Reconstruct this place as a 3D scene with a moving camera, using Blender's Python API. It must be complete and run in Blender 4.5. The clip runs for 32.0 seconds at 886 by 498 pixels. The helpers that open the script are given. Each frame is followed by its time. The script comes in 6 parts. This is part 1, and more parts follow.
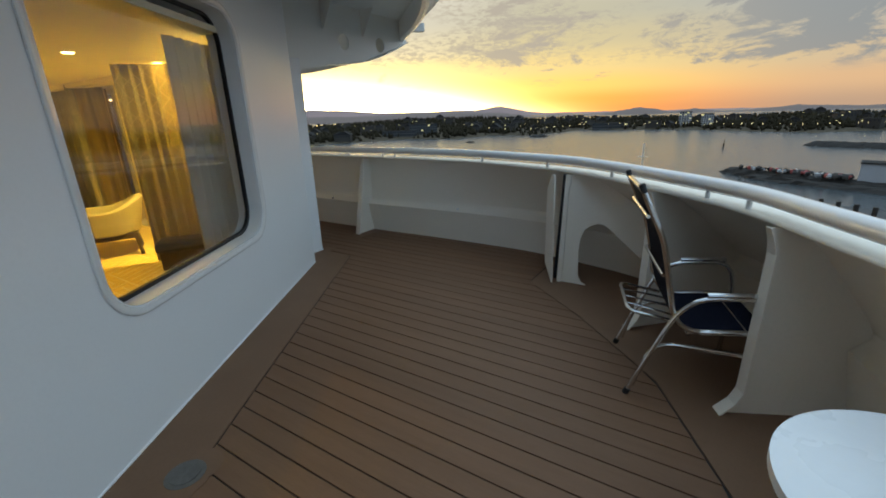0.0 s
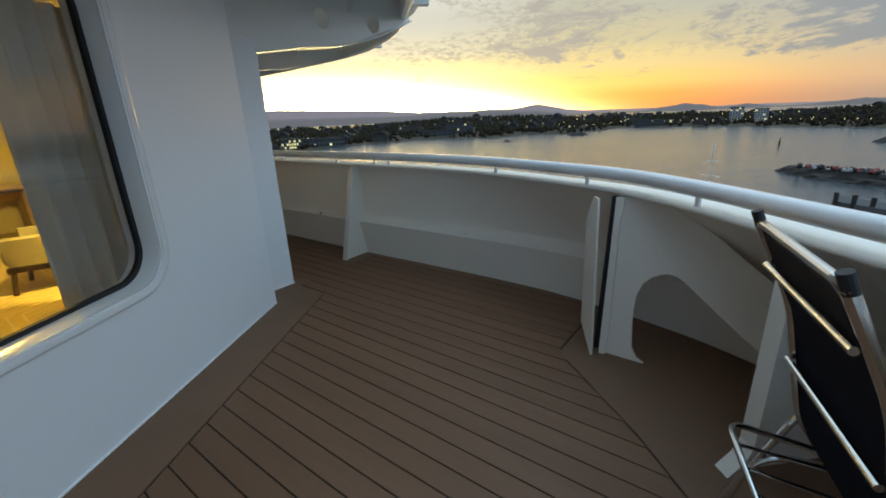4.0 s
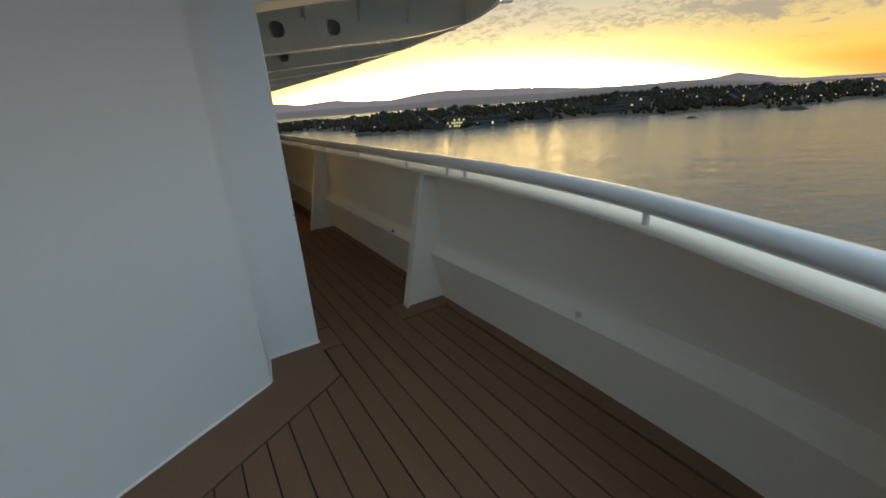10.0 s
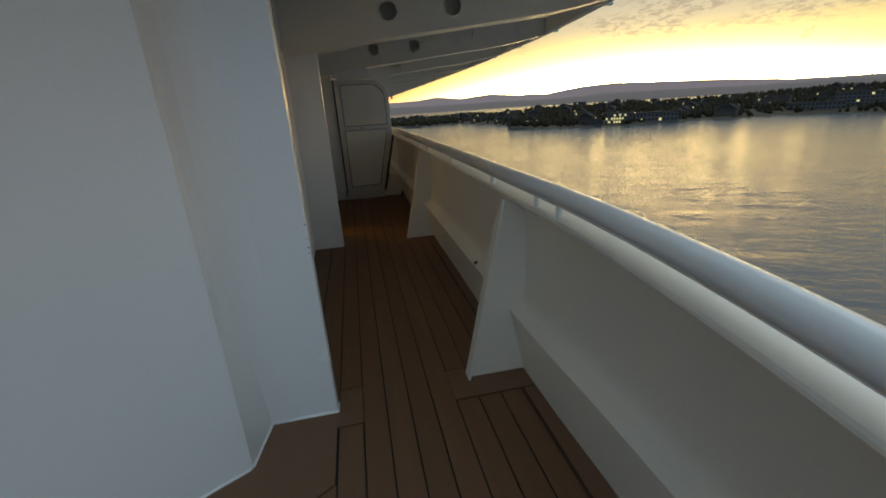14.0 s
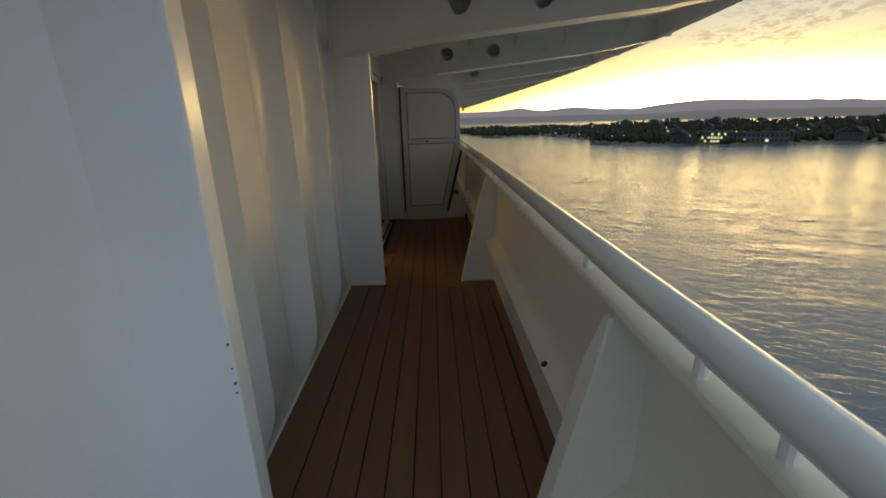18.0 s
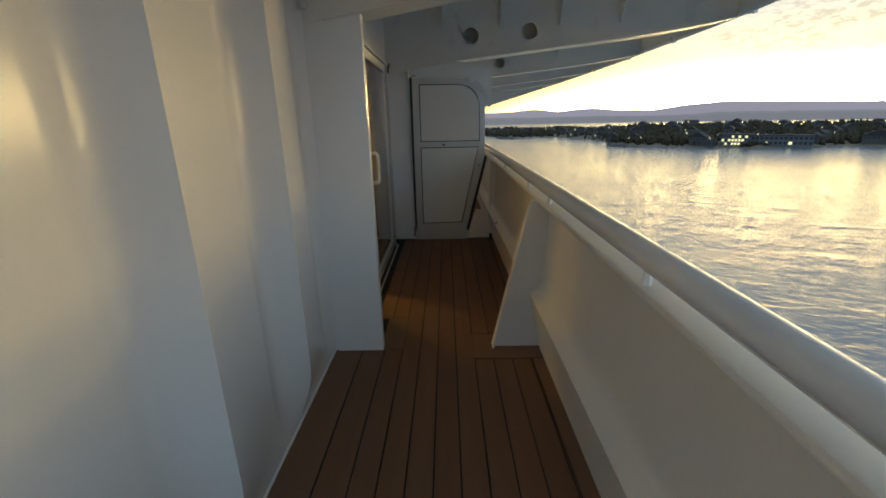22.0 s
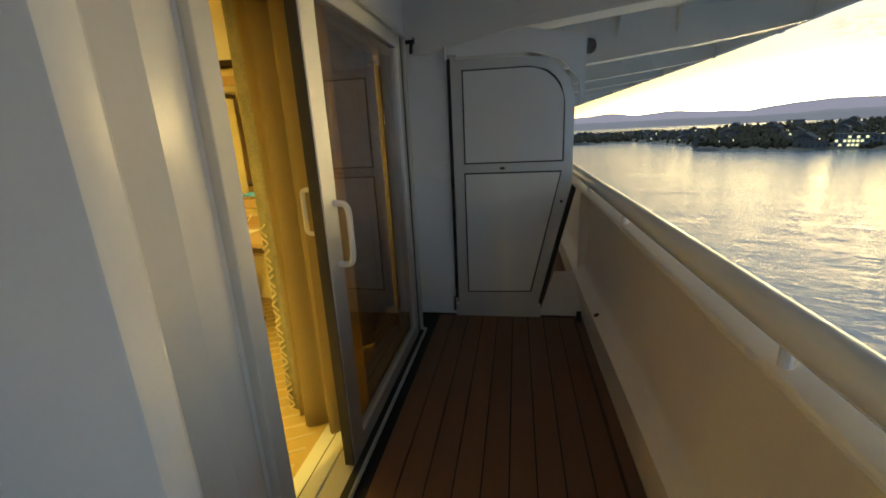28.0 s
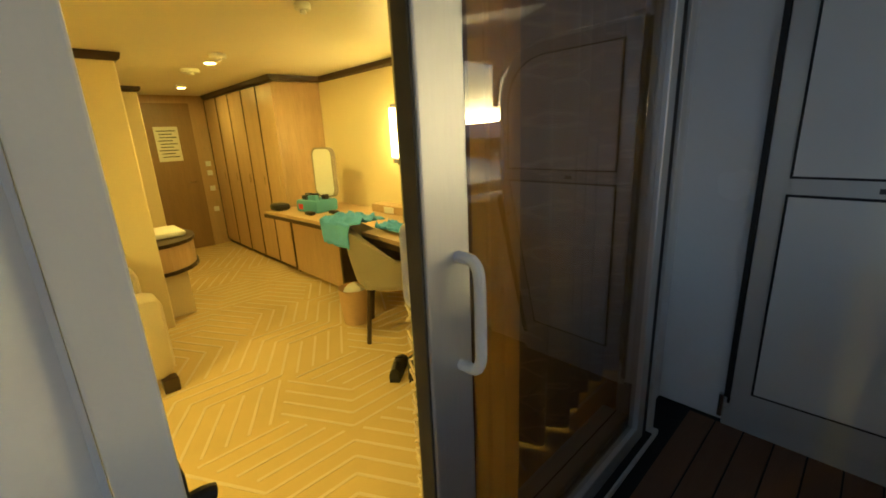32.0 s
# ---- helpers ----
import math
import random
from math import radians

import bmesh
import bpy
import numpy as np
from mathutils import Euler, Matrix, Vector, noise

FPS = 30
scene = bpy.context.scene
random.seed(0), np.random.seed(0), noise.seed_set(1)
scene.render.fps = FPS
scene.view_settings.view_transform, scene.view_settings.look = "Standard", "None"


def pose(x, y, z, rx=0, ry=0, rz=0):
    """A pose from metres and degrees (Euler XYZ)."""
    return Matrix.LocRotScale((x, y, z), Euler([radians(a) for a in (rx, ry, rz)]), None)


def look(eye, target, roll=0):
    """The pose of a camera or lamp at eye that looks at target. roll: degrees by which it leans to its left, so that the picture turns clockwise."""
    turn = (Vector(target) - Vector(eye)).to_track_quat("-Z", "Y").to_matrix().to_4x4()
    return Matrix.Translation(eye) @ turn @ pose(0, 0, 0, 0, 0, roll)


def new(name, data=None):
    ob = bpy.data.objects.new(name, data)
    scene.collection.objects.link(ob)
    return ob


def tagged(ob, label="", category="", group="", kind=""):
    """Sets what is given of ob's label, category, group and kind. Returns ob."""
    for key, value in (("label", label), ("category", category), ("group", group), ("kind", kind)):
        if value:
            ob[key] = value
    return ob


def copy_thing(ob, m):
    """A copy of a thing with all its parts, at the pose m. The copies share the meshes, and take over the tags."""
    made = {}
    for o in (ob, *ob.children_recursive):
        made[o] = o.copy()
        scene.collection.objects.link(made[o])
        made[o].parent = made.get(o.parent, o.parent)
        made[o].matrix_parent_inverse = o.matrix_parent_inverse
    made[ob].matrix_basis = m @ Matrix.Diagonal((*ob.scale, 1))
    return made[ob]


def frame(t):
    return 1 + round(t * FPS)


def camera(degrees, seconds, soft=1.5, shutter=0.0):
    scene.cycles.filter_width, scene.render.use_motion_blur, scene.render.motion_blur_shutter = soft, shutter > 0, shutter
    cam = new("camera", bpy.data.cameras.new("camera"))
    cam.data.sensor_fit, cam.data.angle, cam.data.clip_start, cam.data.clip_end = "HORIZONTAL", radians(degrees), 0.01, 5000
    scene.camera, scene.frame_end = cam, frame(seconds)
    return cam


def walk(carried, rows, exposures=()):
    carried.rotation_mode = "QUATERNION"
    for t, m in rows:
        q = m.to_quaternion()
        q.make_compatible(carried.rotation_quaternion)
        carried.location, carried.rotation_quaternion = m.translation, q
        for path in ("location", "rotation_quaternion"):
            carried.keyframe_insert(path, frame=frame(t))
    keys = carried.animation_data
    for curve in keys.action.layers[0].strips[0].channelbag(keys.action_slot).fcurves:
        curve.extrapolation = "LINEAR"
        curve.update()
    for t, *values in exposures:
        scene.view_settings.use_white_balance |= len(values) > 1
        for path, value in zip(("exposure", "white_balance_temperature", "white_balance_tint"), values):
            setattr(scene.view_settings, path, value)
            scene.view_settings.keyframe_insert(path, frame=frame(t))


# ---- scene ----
cam = camera(93.4, 32.0, soft=1.8)
PATH = [
    (0, (-3.274, -6.643, 1.504), (-1.669, -5.617, 0.893), -1.8),
    (0.5, (-3.101, -6.63, 1.523), (-1.518, -5.571, 0.914), -2.1),
    (1, (-2.961, -6.598, 1.513), (-1.389, -5.529, 0.89), -2.0),
    (1.5, (-2.824, -6.532, 1.489), (-1.245, -5.469, 0.875), -1.6),
    (2, (-2.663, -6.458, 1.493), (-1.086, -5.383, 0.893), -1.8),
    (2.5, (-2.506, -6.388, 1.487), (-0.943, -5.306, 0.866), -1.9),
    (3, (-2.355, -6.336, 1.471), (-0.815, -5.22, 0.851), -2.3),
    (3.5, (-2.197, -6.296, 1.459), (-0.675, -5.155, 0.84), -2.5),
    (5.5, (-1.747, -5.978, 1.462), (-0.293, -4.736, 0.878), -3.2),
    (6, (-1.614, -5.915, 1.459), (-0.199, -4.64, 0.851), -3.6),
    (6.5, (-1.51, -5.851, 1.442), (-0.121, -4.539, 0.848), -3.2),
    (7, (-1.337, -5.802, 1.453), (0.008, -4.45, 0.851), -3.3),
    (7.5, (-1.169, -5.745, 1.445), (0.118, -4.349, 0.815), -3.6),
    (8, (-1.014, -5.645, 1.446), (0.222, -4.209, 0.804), -3.6),
    (8.5, (-0.852, -5.583, 1.466), (0.296, -4.077, 0.824), -4.0),
    (9, (-0.752, -5.497, 1.457), (0.337, -3.95, 0.809), -4.0),
    (9.5, (-0.613, -5.446, 1.466), (0.408, -3.857, 0.806), -4.2),
    (10, (-0.498, -5.396, 1.466), (0.464, -3.772, 0.804), -4.1),
    (10.5, (-0.361, -5.355, 1.447), (0.501, -3.672, 0.795), -4.7),
    (11, (-0.258, -5.271, 1.443), (0.537, -3.555, 0.794), -4.6),
    (11.5, (-0.168, -5.147, 1.453), (0.545, -3.391, 0.813), -4.5),
    (12, (-0.076, -5.049, 1.446), (0.548, -3.262, 0.8), -4.6),
    (12.5, (0.013, -4.964, 1.44), (0.546, -3.146, 0.799), -4.4),
    (13, (0.112, -4.877, 1.445), (0.588, -3.043, 0.805), -4.2),
    (13.5, (0.195, -4.793, 1.436), (0.611, -2.947, 0.789), -4.2),
    (14, (0.248, -4.664, 1.435), (0.603, -2.805, 0.791), -3.7),
    (14.5, (0.281, -4.519, 1.444), (0.575, -2.647, 0.803), -3.4),
    (16.5, (0.443, -4.057, 1.473), (0.554, -2.16, 0.85), -2.5),
    (17, (0.482, -3.976, 1.477), (0.551, -2.073, 0.867), -2.4),
    (17.5, (0.491, -3.861, 1.47), (0.541, -1.955, 0.867), -1.9),
    (18, (0.491, -3.709, 1.48), (0.526, -1.799, 0.889), -1.5),
    (18.5, (0.488, -3.564, 1.487), (0.502, -1.653, 0.897), -1.3),
    (19, (0.497, -3.427, 1.483), (0.468, -1.52, 0.883), -1.3),
    (19.5, (0.493, -3.291, 1.481), (0.468, -1.387, 0.871), -1.1),
    (20, (0.527, -3.149, 1.469), (0.47, -1.246, 0.856), -1.1),
    (20.5, (0.507, -2.987, 1.467), (0.466, -1.083, 0.857), -1.0),
    (21, (0.488, -2.808, 1.465), (0.453, -0.898, 0.873), -0.9),
    (21.5, (0.456, -2.647, 1.465), (0.433, -0.737, 0.872), -0.9),
    (22, (0.444, -2.473, 1.455), (0.419, -0.561, 0.868), -1.2),
    (22.5, (0.451, -2.269, 1.444), (0.423, -0.351, 0.875), -1.4),
    (23, (0.449, -2.084, 1.456), (0.42, -0.165, 0.894), -1.6),
    (23.5, (0.439, -1.891, 1.448), (0.392, 0.03, 0.894), -1.9),
    (24, (0.414, -1.701, 1.462), (0.385, 0.223, 0.916), -1.7),
    (24.5, (0.413, -1.522, 1.46), (0.386, 0.398, 0.901), -1.7),
    (25, (0.44, -1.339, 1.452), (0.382, 0.584, 0.905), -2.3),
    (25.5, (0.464, -1.153, 1.448), (0.392, 0.769, 0.899), -2.2),
    (27.5, (0.486, -0.523, 1.462), (0.249, 1.382, 0.903), -2.0),
    (28, (0.514, -0.419, 1.456), (0.167, 1.475, 0.916), -2.8),
    (28.5, (0.611, -0.346, 1.457), (0.12, 1.524, 0.943), -3.1),
    (29, (0.573, -0.204, 1.477), (0.009, 1.638, 0.941), -2.8),
    (29.5, (0.537, -0.099, 1.464), (-0.145, 1.705, 0.935), -3.1),
    (30, (0.501, 0.024, 1.464), (-0.301, 1.779, 0.939), -3.2),
    (30.5, (0.454, 0.16, 1.47), (-0.474, 1.854, 0.95), -3.0),
    (31, (0.414, 0.273, 1.458), (-0.687, 1.854, 0.922), -3.2),
    (31.5, (0.398, 0.4, 1.452), (-0.872, 1.852, 0.921), -3.1),
    (32, (0.387, 0.521, 1.451), (-1.013, 1.846, 0.919), -2.6),
]
walk(cam, [(t, look(eye, target, roll)) for t, eye, target, roll in PATH], exposures=[(0.0, 0.74, 7300, 12), (3.0, 0.78, 6850, 11), (7.0, 0.76, 7250, 11), (10.0, 0.55, 7700, 12), (13.0, 0.40, 7700, 13), (17.5, 0.58, 7600, 13), (20.0, 1.00, 7050, 12), (24.0, 1.20, 6600, 11), (28.0, 1.26, 6500, 10), (30.0, 1.22, 6250, 9), (32.0, 1.12, 5750, 9)])

# ---- world: the sky after sunset, brightest low over the hills ----
SUN_AZ = radians(52)
world = bpy.data.worlds.new("sky")
scene.world = world
world.use_nodes = True


class Nodes:
    """A short way to write node trees."""

    def __init__(self, tree, clear=True):
        self.tree = tree
        if clear:
            tree.nodes.clear()

    def add(self, kind, inputs=(), **props):
        n = self.tree.nodes.new(kind)
        for k, v in props.items():
            setattr_plain(n, k, v)
        for k, v in dict(inputs).items():
            if isinstance(v, bpy.types.NodeSocket):
                self.tree.links.new(v, n.inputs[k])
            else:
                n.inputs[k].default_value = v
        return n

    def math(self, op, a, b=0.0, clamp=False):
        n = self.tree.nodes.new("ShaderNodeMath")
        n.operation, n.use_clamp = op, clamp
        for i, v in enumerate((a, b)):
            if isinstance(v, bpy.types.NodeSocket):
                self.tree.links.new(v, n.inputs[i])
            else:
                n.inputs[i].default_value = v
        return n.outputs[0]

    def ramp(self, fac, stops, ease="LINEAR"):
        n = self.tree.nodes.new("ShaderNodeValToRGB")
        n.color_ramp.interpolation = ease
        e = n.color_ramp.elements
        while len(e) < len(stops):
            e.new(0.5)
        for el, (p, c) in zip(e, stops):
            el.position = p
            el.color = (*c, 1) if len(c) == 3 else c
        self.tree.links.new(fac, n.inputs[0])
        return n.outputs[0]

    def mix(self, fac, a, b, blend="MIX"):
        n = self.tree.nodes.new("ShaderNodeMix")
        n.data_type, n.blend_type = "RGBA", blend
        for i, v in ((0, fac), (6, a), (7, b)):
            if isinstance(v, bpy.types.NodeSocket):
                self.tree.links.new(v, n.inputs[i])
            else:
                n.inputs[i].default_value = v if i == 0 else (*v, 1)
        return n.outputs[2]

    def noise(self, vector, scale, detail=3.0, rough=0.5, dist=0.0):
        n = self.tree.nodes.new("ShaderNodeTexNoise")
        n.inputs["Scale"].default_value, n.inputs["Detail"].default_value = scale, detail
        n.inputs["Roughness"].default_value, n.inputs["Distortion"].default_value = rough, dist
        self.tree.links.new(vector, n.inputs["Vector"])
        return n.outputs["Fac"]


def setattr_plain(n, k, v):
    if k == "operation":
        n.operation = v
    elif k == "sky_type":
        n.sky_type = v


N = Nodes(world.node_tree)
co = N.add("ShaderNodeTexCoord").outputs["Generated"]
sep = N.add("ShaderNodeSeparateXYZ", {0: co})
dx, dy, dz = sep.outputs
up = N.math("MAXIMUM", dz, 0.0)
flat = N.math("SQRT", N.math("ADD", N.math("MULTIPLY", dx, dx), N.math("ADD", N.math("MULTIPLY", dy, dy), 1e-4)))
along = N.math("ADD", N.math("MULTIPLY", dx, math.cos(SUN_AZ)), N.math("MULTIPLY", dy, math.sin(SUN_AZ)))
across = N.math("SUBTRACT", N.math("MULTIPLY", dy, math.cos(SUN_AZ)), N.math("MULTIPLY", dx, math.sin(SUN_AZ)))
facing = N.math("DIVIDE", along, flat)
swing = N.math("ADD", N.math("ARCTAN2", across, along), -0.05)
ZENITH = [(0.70, (0.37, 0.55, 0.72)), (1.0, (0.44, 0.68, 0.92))]
glow = N.ramp(up, [(0.0, (0.55, 0.42, 0.13)), (0.05, (0.53, 0.42, 0.13)), (0.10, (0.42, 0.37, 0.18)), (0.135, (0.34, 0.32, 0.23)), (0.19, (0.29, 0.29, 0.255)), (0.27, (0.33, 0.34, 0.33)), (0.42, (0.36, 0.40, 0.42))] + ZENITH, "EASE")
amber = N.ramp(up, [(0.0, (0.50, 0.17, 0.030)), (0.02, (0.55, 0.21, 0.035)), (0.052, (0.52, 0.33, 0.085)), (0.09, (0.40, 0.32, 0.14)), (0.14, (0.28, 0.255, 0.16)), (0.19, (0.23, 0.23, 0.18)), (0.30, (0.29, 0.30, 0.29)), (0.42, (0.34, 0.40, 0.45))] + ZENITH, "EASE")
dusk = N.ramp(up, [(0.0, (0.23, 0.165, 0.12)), (0.04, (0.31, 0.215, 0.135)), (0.08, (0.27, 0.225, 0.16)), (0.125, (0.205, 0.20, 0.18)), (0.19, (0.17, 0.20, 0.22)), (0.38, (0.28, 0.36, 0.43))] + ZENITH, "EASE")
east = N.ramp(up, [(0.0, (0.21, 0.36, 0.53)), (0.15, (0.24, 0.41, 0.62)), (0.35, (0.25, 0.43, 0.66))] + ZENITH, "EASE")
dusk = N.mix(N.ramp(N.math("MULTIPLY", facing, -1.0), [(0.25, (0, 0, 0)), (0.80, (1, 1, 1))], "EASE"), dusk, east)
near_w = N.ramp(facing, [(0.84, (0, 0, 0)), (0.99, (1, 1, 1))], "EASE")
mid_w = N.ramp(facing, [(0.46, (0, 0, 0)), (0.85, (1, 1, 1))], "EASE")
base = N.mix(near_w, N.mix(mid_w, dusk, amber), glow)
base = N.mix(1.0, base, N.ramp(swing, [(0.0, (1, 1, 1)), (0.45, (0.62, 0.64, 0.70))], "EASE"), "MULTIPLY")
# the glow over the set sun: narrow towards the south, wide and pale to the north
wide = N.math("ADD", N.math("DIVIDE", N.math("MAXIMUM", swing, 0.0), 0.27), N.math("DIVIDE", N.math("MAXIMUM", N.math("MULTIPLY", swing, -1.0), 0.0), 0.30))
tall = N.math("DIVIDE", up, 0.021)
fall = N.math("EXPONENT", N.math("MULTIPLY", N.math("ADD", N.math("MULTIPLY", wide, wide), tall), -1.0))
# altocumulus flecks and grey banks, thinning towards the horizon
plane = N.add("ShaderNodeCombineXYZ", {0: N.math("DIVIDE", dx, flat), 1: N.math("DIVIDE", dy, flat), 2: N.math("MULTIPLY", up, 3.2)}).outputs[0]
fleck = N.noise(plane, 52.0, 5.0, 0.66, 0.4)
patch = N.noise(plane, 5.5, 3.0, 0.5)
veil = N.math("MULTIPLY", N.ramp(fleck, [(0.46, (0, 0, 0)), (0.58, (1, 1, 1))]), N.ramp(patch, [(0.42, (0, 0, 0)), (0.54, (1, 1, 1))]))
veil = N.math("MULTIPLY", veil, N.ramp(up, [(0.085, (0, 0, 0)), (0.12, (1, 1, 1)), (0.30, (1, 1, 1)), (0.5, (0.2, 0.2, 0.2))]))
south = N.math("MULTIPLY", N.ramp(facing, [(0.48, (1, 1, 1)), (0.80, (0, 0, 0))], "EASE"), N.ramp(up, [(0.055, (0, 0, 0)), (0.10, (1, 1, 1)), (0.155, (1, 1, 1)), (0.19, (0.3, 0.3, 0.3))]))
bank = N.ramp(N.math("ADD", N.math("SUBTRACT", N.noise(plane, 6.0, 7.0, 0.66, 0.4), N.math("MULTIPLY", near_w, 0.08)), N.math("MULTIPLY", south, 0.15)), [(0.545, (0, 0, 0)), (0.615, (1, 1, 1))])
bank = N.math("MULTIPLY", bank, N.ramp(up, [(0.05, (0, 0, 0)), (0.075, (1, 1, 1)), (0.30, (1, 1, 1)), (0.5, (0.2, 0.2, 0.2))]))
cover = N.math("MAXIMUM", N.math("MULTIPLY", veil, 0.75), N.math("MULTIPLY", bank, 0.9))
cloudy = N.mix(cover, base, N.mix(near_w, N.mix(mid_w, (0.105, 0.128, 0.150), (0.18, 0.172, 0.16)), (0.20, 0.188, 0.155)))
lit = N.add("ShaderNodeBackground", {"Color": cloudy, "Strength": 1.35})
gold = N.add("ShaderNodeBackground", {"Color": (1.0, 0.74, 0.32, 1), "Strength": N.math("MULTIPLY", N.math("MULTIPLY", fall, 76.0), N.math("SUBTRACT", 1.0, N.math("MULTIPLY", cover, 0.6)))})
sky = N.add("ShaderNodeTexSky", sky_type="NISHITA")
sky.sun_disc, sky.sun_elevation, sky.sun_rotation = False, radians(-1.5), radians(90) - SUN_AZ
haze = N.add("ShaderNodeBackground", {"Color": sky.outputs[0], "Strength": 0.05})
both = N.add("ShaderNodeAddShader", {0: N.add("ShaderNodeAddShader", {0: lit.outputs[0], 1: gold.outputs[0]}).outputs[0], 1: haze.outputs[0]})
N.add("ShaderNodeOutputWorld", {0: both.outputs[0]})


# ---- materials ----
def material(name, color, rough=0.5, metal=0.0, vary=0.08, scale=3.0, grain=40.0, bump=0.05, tint=None, spread=0.0, emit=None, stretch=None, spec=0.5, coat=0.0):
    """Paint, metal, cloth and the like: broad stains and fine grain on colour, gloss and relief. spread: change from piece to piece."""
    m = bpy.data.materials.new(name)
    m.use_nodes = True
    n = Nodes(m.node_tree)
    vec = n.add("ShaderNodeTexCoord").outputs["Object"]
    if stretch:
        vec = n.add("ShaderNodeMapping", {"Vector": vec, "Scale": stretch}).outputs[0]
    broad, fine = n.noise(vec, scale, 4.0, 0.55), n.noise(vec, grain, 3.0, 0.6)
    dark = tuple(c * (1 - vary * 2) for c in color) if tint is None else tint
    col = n.mix(n.ramp(broad, [(0.35, (0, 0, 0)), (0.7, (1, 1, 1))]), color, tuple(0.5 * (a + b) for a, b in zip(color, dark)))
    col = n.mix(n.math("MULTIPLY", n.ramp(fine, [(0.45, (0, 0, 0)), (0.75, (1, 1, 1))]), 0.6), col, dark)
    if spread:
        rnd = n.add("ShaderNodeObjectInfo").outputs["Random"]
        col = n.mix(n.math("MULTIPLY", rnd, spread), col, tuple(c * 0.62 for c in color))
    r = n.math("ADD", rough - 0.08, n.math("MULTIPLY", broad, 0.16))
    b = n.add("ShaderNodeBump", {"Strength": bump, "Distance": 0.01, "Height": n.math("ADD", n.math("MULTIPLY", broad, 2.0), fine)})
    p = n.add("ShaderNodeBsdfPrincipled", {"Base Color": col, "Roughness": r, "Metallic": metal, "Normal": b.outputs[0], "Specular IOR Level": spec, "Coat Weight": coat})
    if emit:
        p.inputs["Emission Color"].default_value = (*emit[0], 1)
        p.inputs["Emission Strength"].default_value = emit[1]
    n.add("ShaderNodeOutputMaterial", {0: p.outputs[0]})
    return m


def glass(name, color, rough=0.0, ior=1.45):
    m = bpy.data.materials.new(name)
    m.use_nodes = True
    n = Nodes(m.node_tree)
    p = n.add("ShaderNodeBsdfPrincipled", {"Base Color": (*color, 1), "Roughness": rough, "Transmission Weight": 1.0, "IOR": ior})
    n.add("ShaderNodeOutputMaterial", {0: p.outputs[0]})
    return m


M_WALL = material("white_marine_paint", (0.87, 0.875, 0.875), 0.24, vary=0.02, scale=1.2, grain=60, bump=0.006)
M_BULWARK = material("white_bulwark_paint", (0.86, 0.79, 0.685), 0.42, vary=0.03, scale=1.6, grain=50, bump=0.02)
M_SOFFIT = material("white_soffit_paint", (0.88, 0.86, 0.81), 0.30, spec=0.8, vary=0.03, scale=1.3, grain=45, bump=0.02)
M_RAIL = material("white_gloss_rail", (0.80, 0.79, 0.77), 0.16, vary=0.02, scale=2, grain=70, bump=0.01, coat=0.4)
M_PLANK = material("brown_composite_plank", (0.212, 0.106, 0.056), 0.62, spec=0.4, vary=0.10, scale=2.5, grain=26, bump=0.10, spread=0.28, stretch=(6, 0.5, 1))
M_MARGIN = material("brown_composite_margin", (0.210, 0.112, 0.063), 0.62, spec=0.4, vary=0.08, scale=2.0, grain=60, bump=0.06)
M_CAULK = material("black_caulk", (0.012, 0.011, 0.010), 0.8, vary=0.05, bump=0.05)
M_FRAME = material("pale_anodised_frame", (0.60, 0.60, 0.58), 0.36, metal=0.25, vary=0.03, scale=4, grain=90, bump=0.015)
M_CHROME = material("polished_tube", (0.68, 0.67, 0.65), 0.18, metal=1.0, vary=0.05, scale=8, grain=90, bump=0.01)
M_SLING = material("navy_sling_mesh", (0.005, 0.007, 0.018), 0.8, spec=0.15, vary=0.2, scale=8, grain=420, bump=0.25)
M_RUBBER = material("black_rubber_seal", (0.010, 0.010, 0.011), 0.6, vary=0.1, grain=80, bump=0.05)
M_PANEL = material("grey_white_laminate_panel", (0.78, 0.78, 0.76), 0.42, vary=0.02, scale=1.5, grain=200, bump=0.01)
M_GLASS = glass("window_glass", (0.93, 0.95, 0.94))
M_TINT = glass("dark_door_glass", (0.80, 0.80, 0.79), 0.0, 1.9)
M_STEEL = material("dark_steel", (0.08, 0.08, 0.085), 0.4, metal=0.8)
M_CEIL = material("cream_cabin_ceiling", (0.78, 0.72, 0.54), 0.42, vary=0.02)
M_CREAM = material("cream_wall_panel", (0.76, 0.65, 0.38), 0.5, vary=0.03, scale=1.5, grain=120, bump=0.02)
M_MAPLE = material("honey_maple_veneer", (0.55, 0.38, 0.20), 0.35, vary=0.14, scale=1.2, grain=14, bump=0.02, stretch=(6, 6, 0.5), spec=0.4)
M_DARKWOOD = material("dark_stained_trim", (0.045, 0.026, 0.015), 0.35, vary=0.2, scale=2, grain=18, stretch=(1, 1, 6))
M_WHITE = material("white_plastic", (0.80, 0.80, 0.78), 0.35, vary=0.02)
M_TABLE = material("white_table_top", (0.80, 0.81, 0.82), 0.28, vary=0.02, scale=3)


# ---- mesh tools ----
def part(name, bm, mat, parent=None, label="", smooth=False):
    """Links a bmesh as one mesh object, under a thing or a part."""
    me = bpy.data.meshes.new(name)
    bmesh.ops.recalc_face_normals(bm, faces=bm.faces)
    bm.to_mesh(me)
    bm.free()
    me.materials.append(mat)
    if smooth:
        for p in me.polygons:
            p.use_smooth = True
        me.set_sharp_from_angle(angle=radians(24))
    ob = new(name, me)
    if parent is not None:
        ob.parent = parent
    return tagged(ob, label)


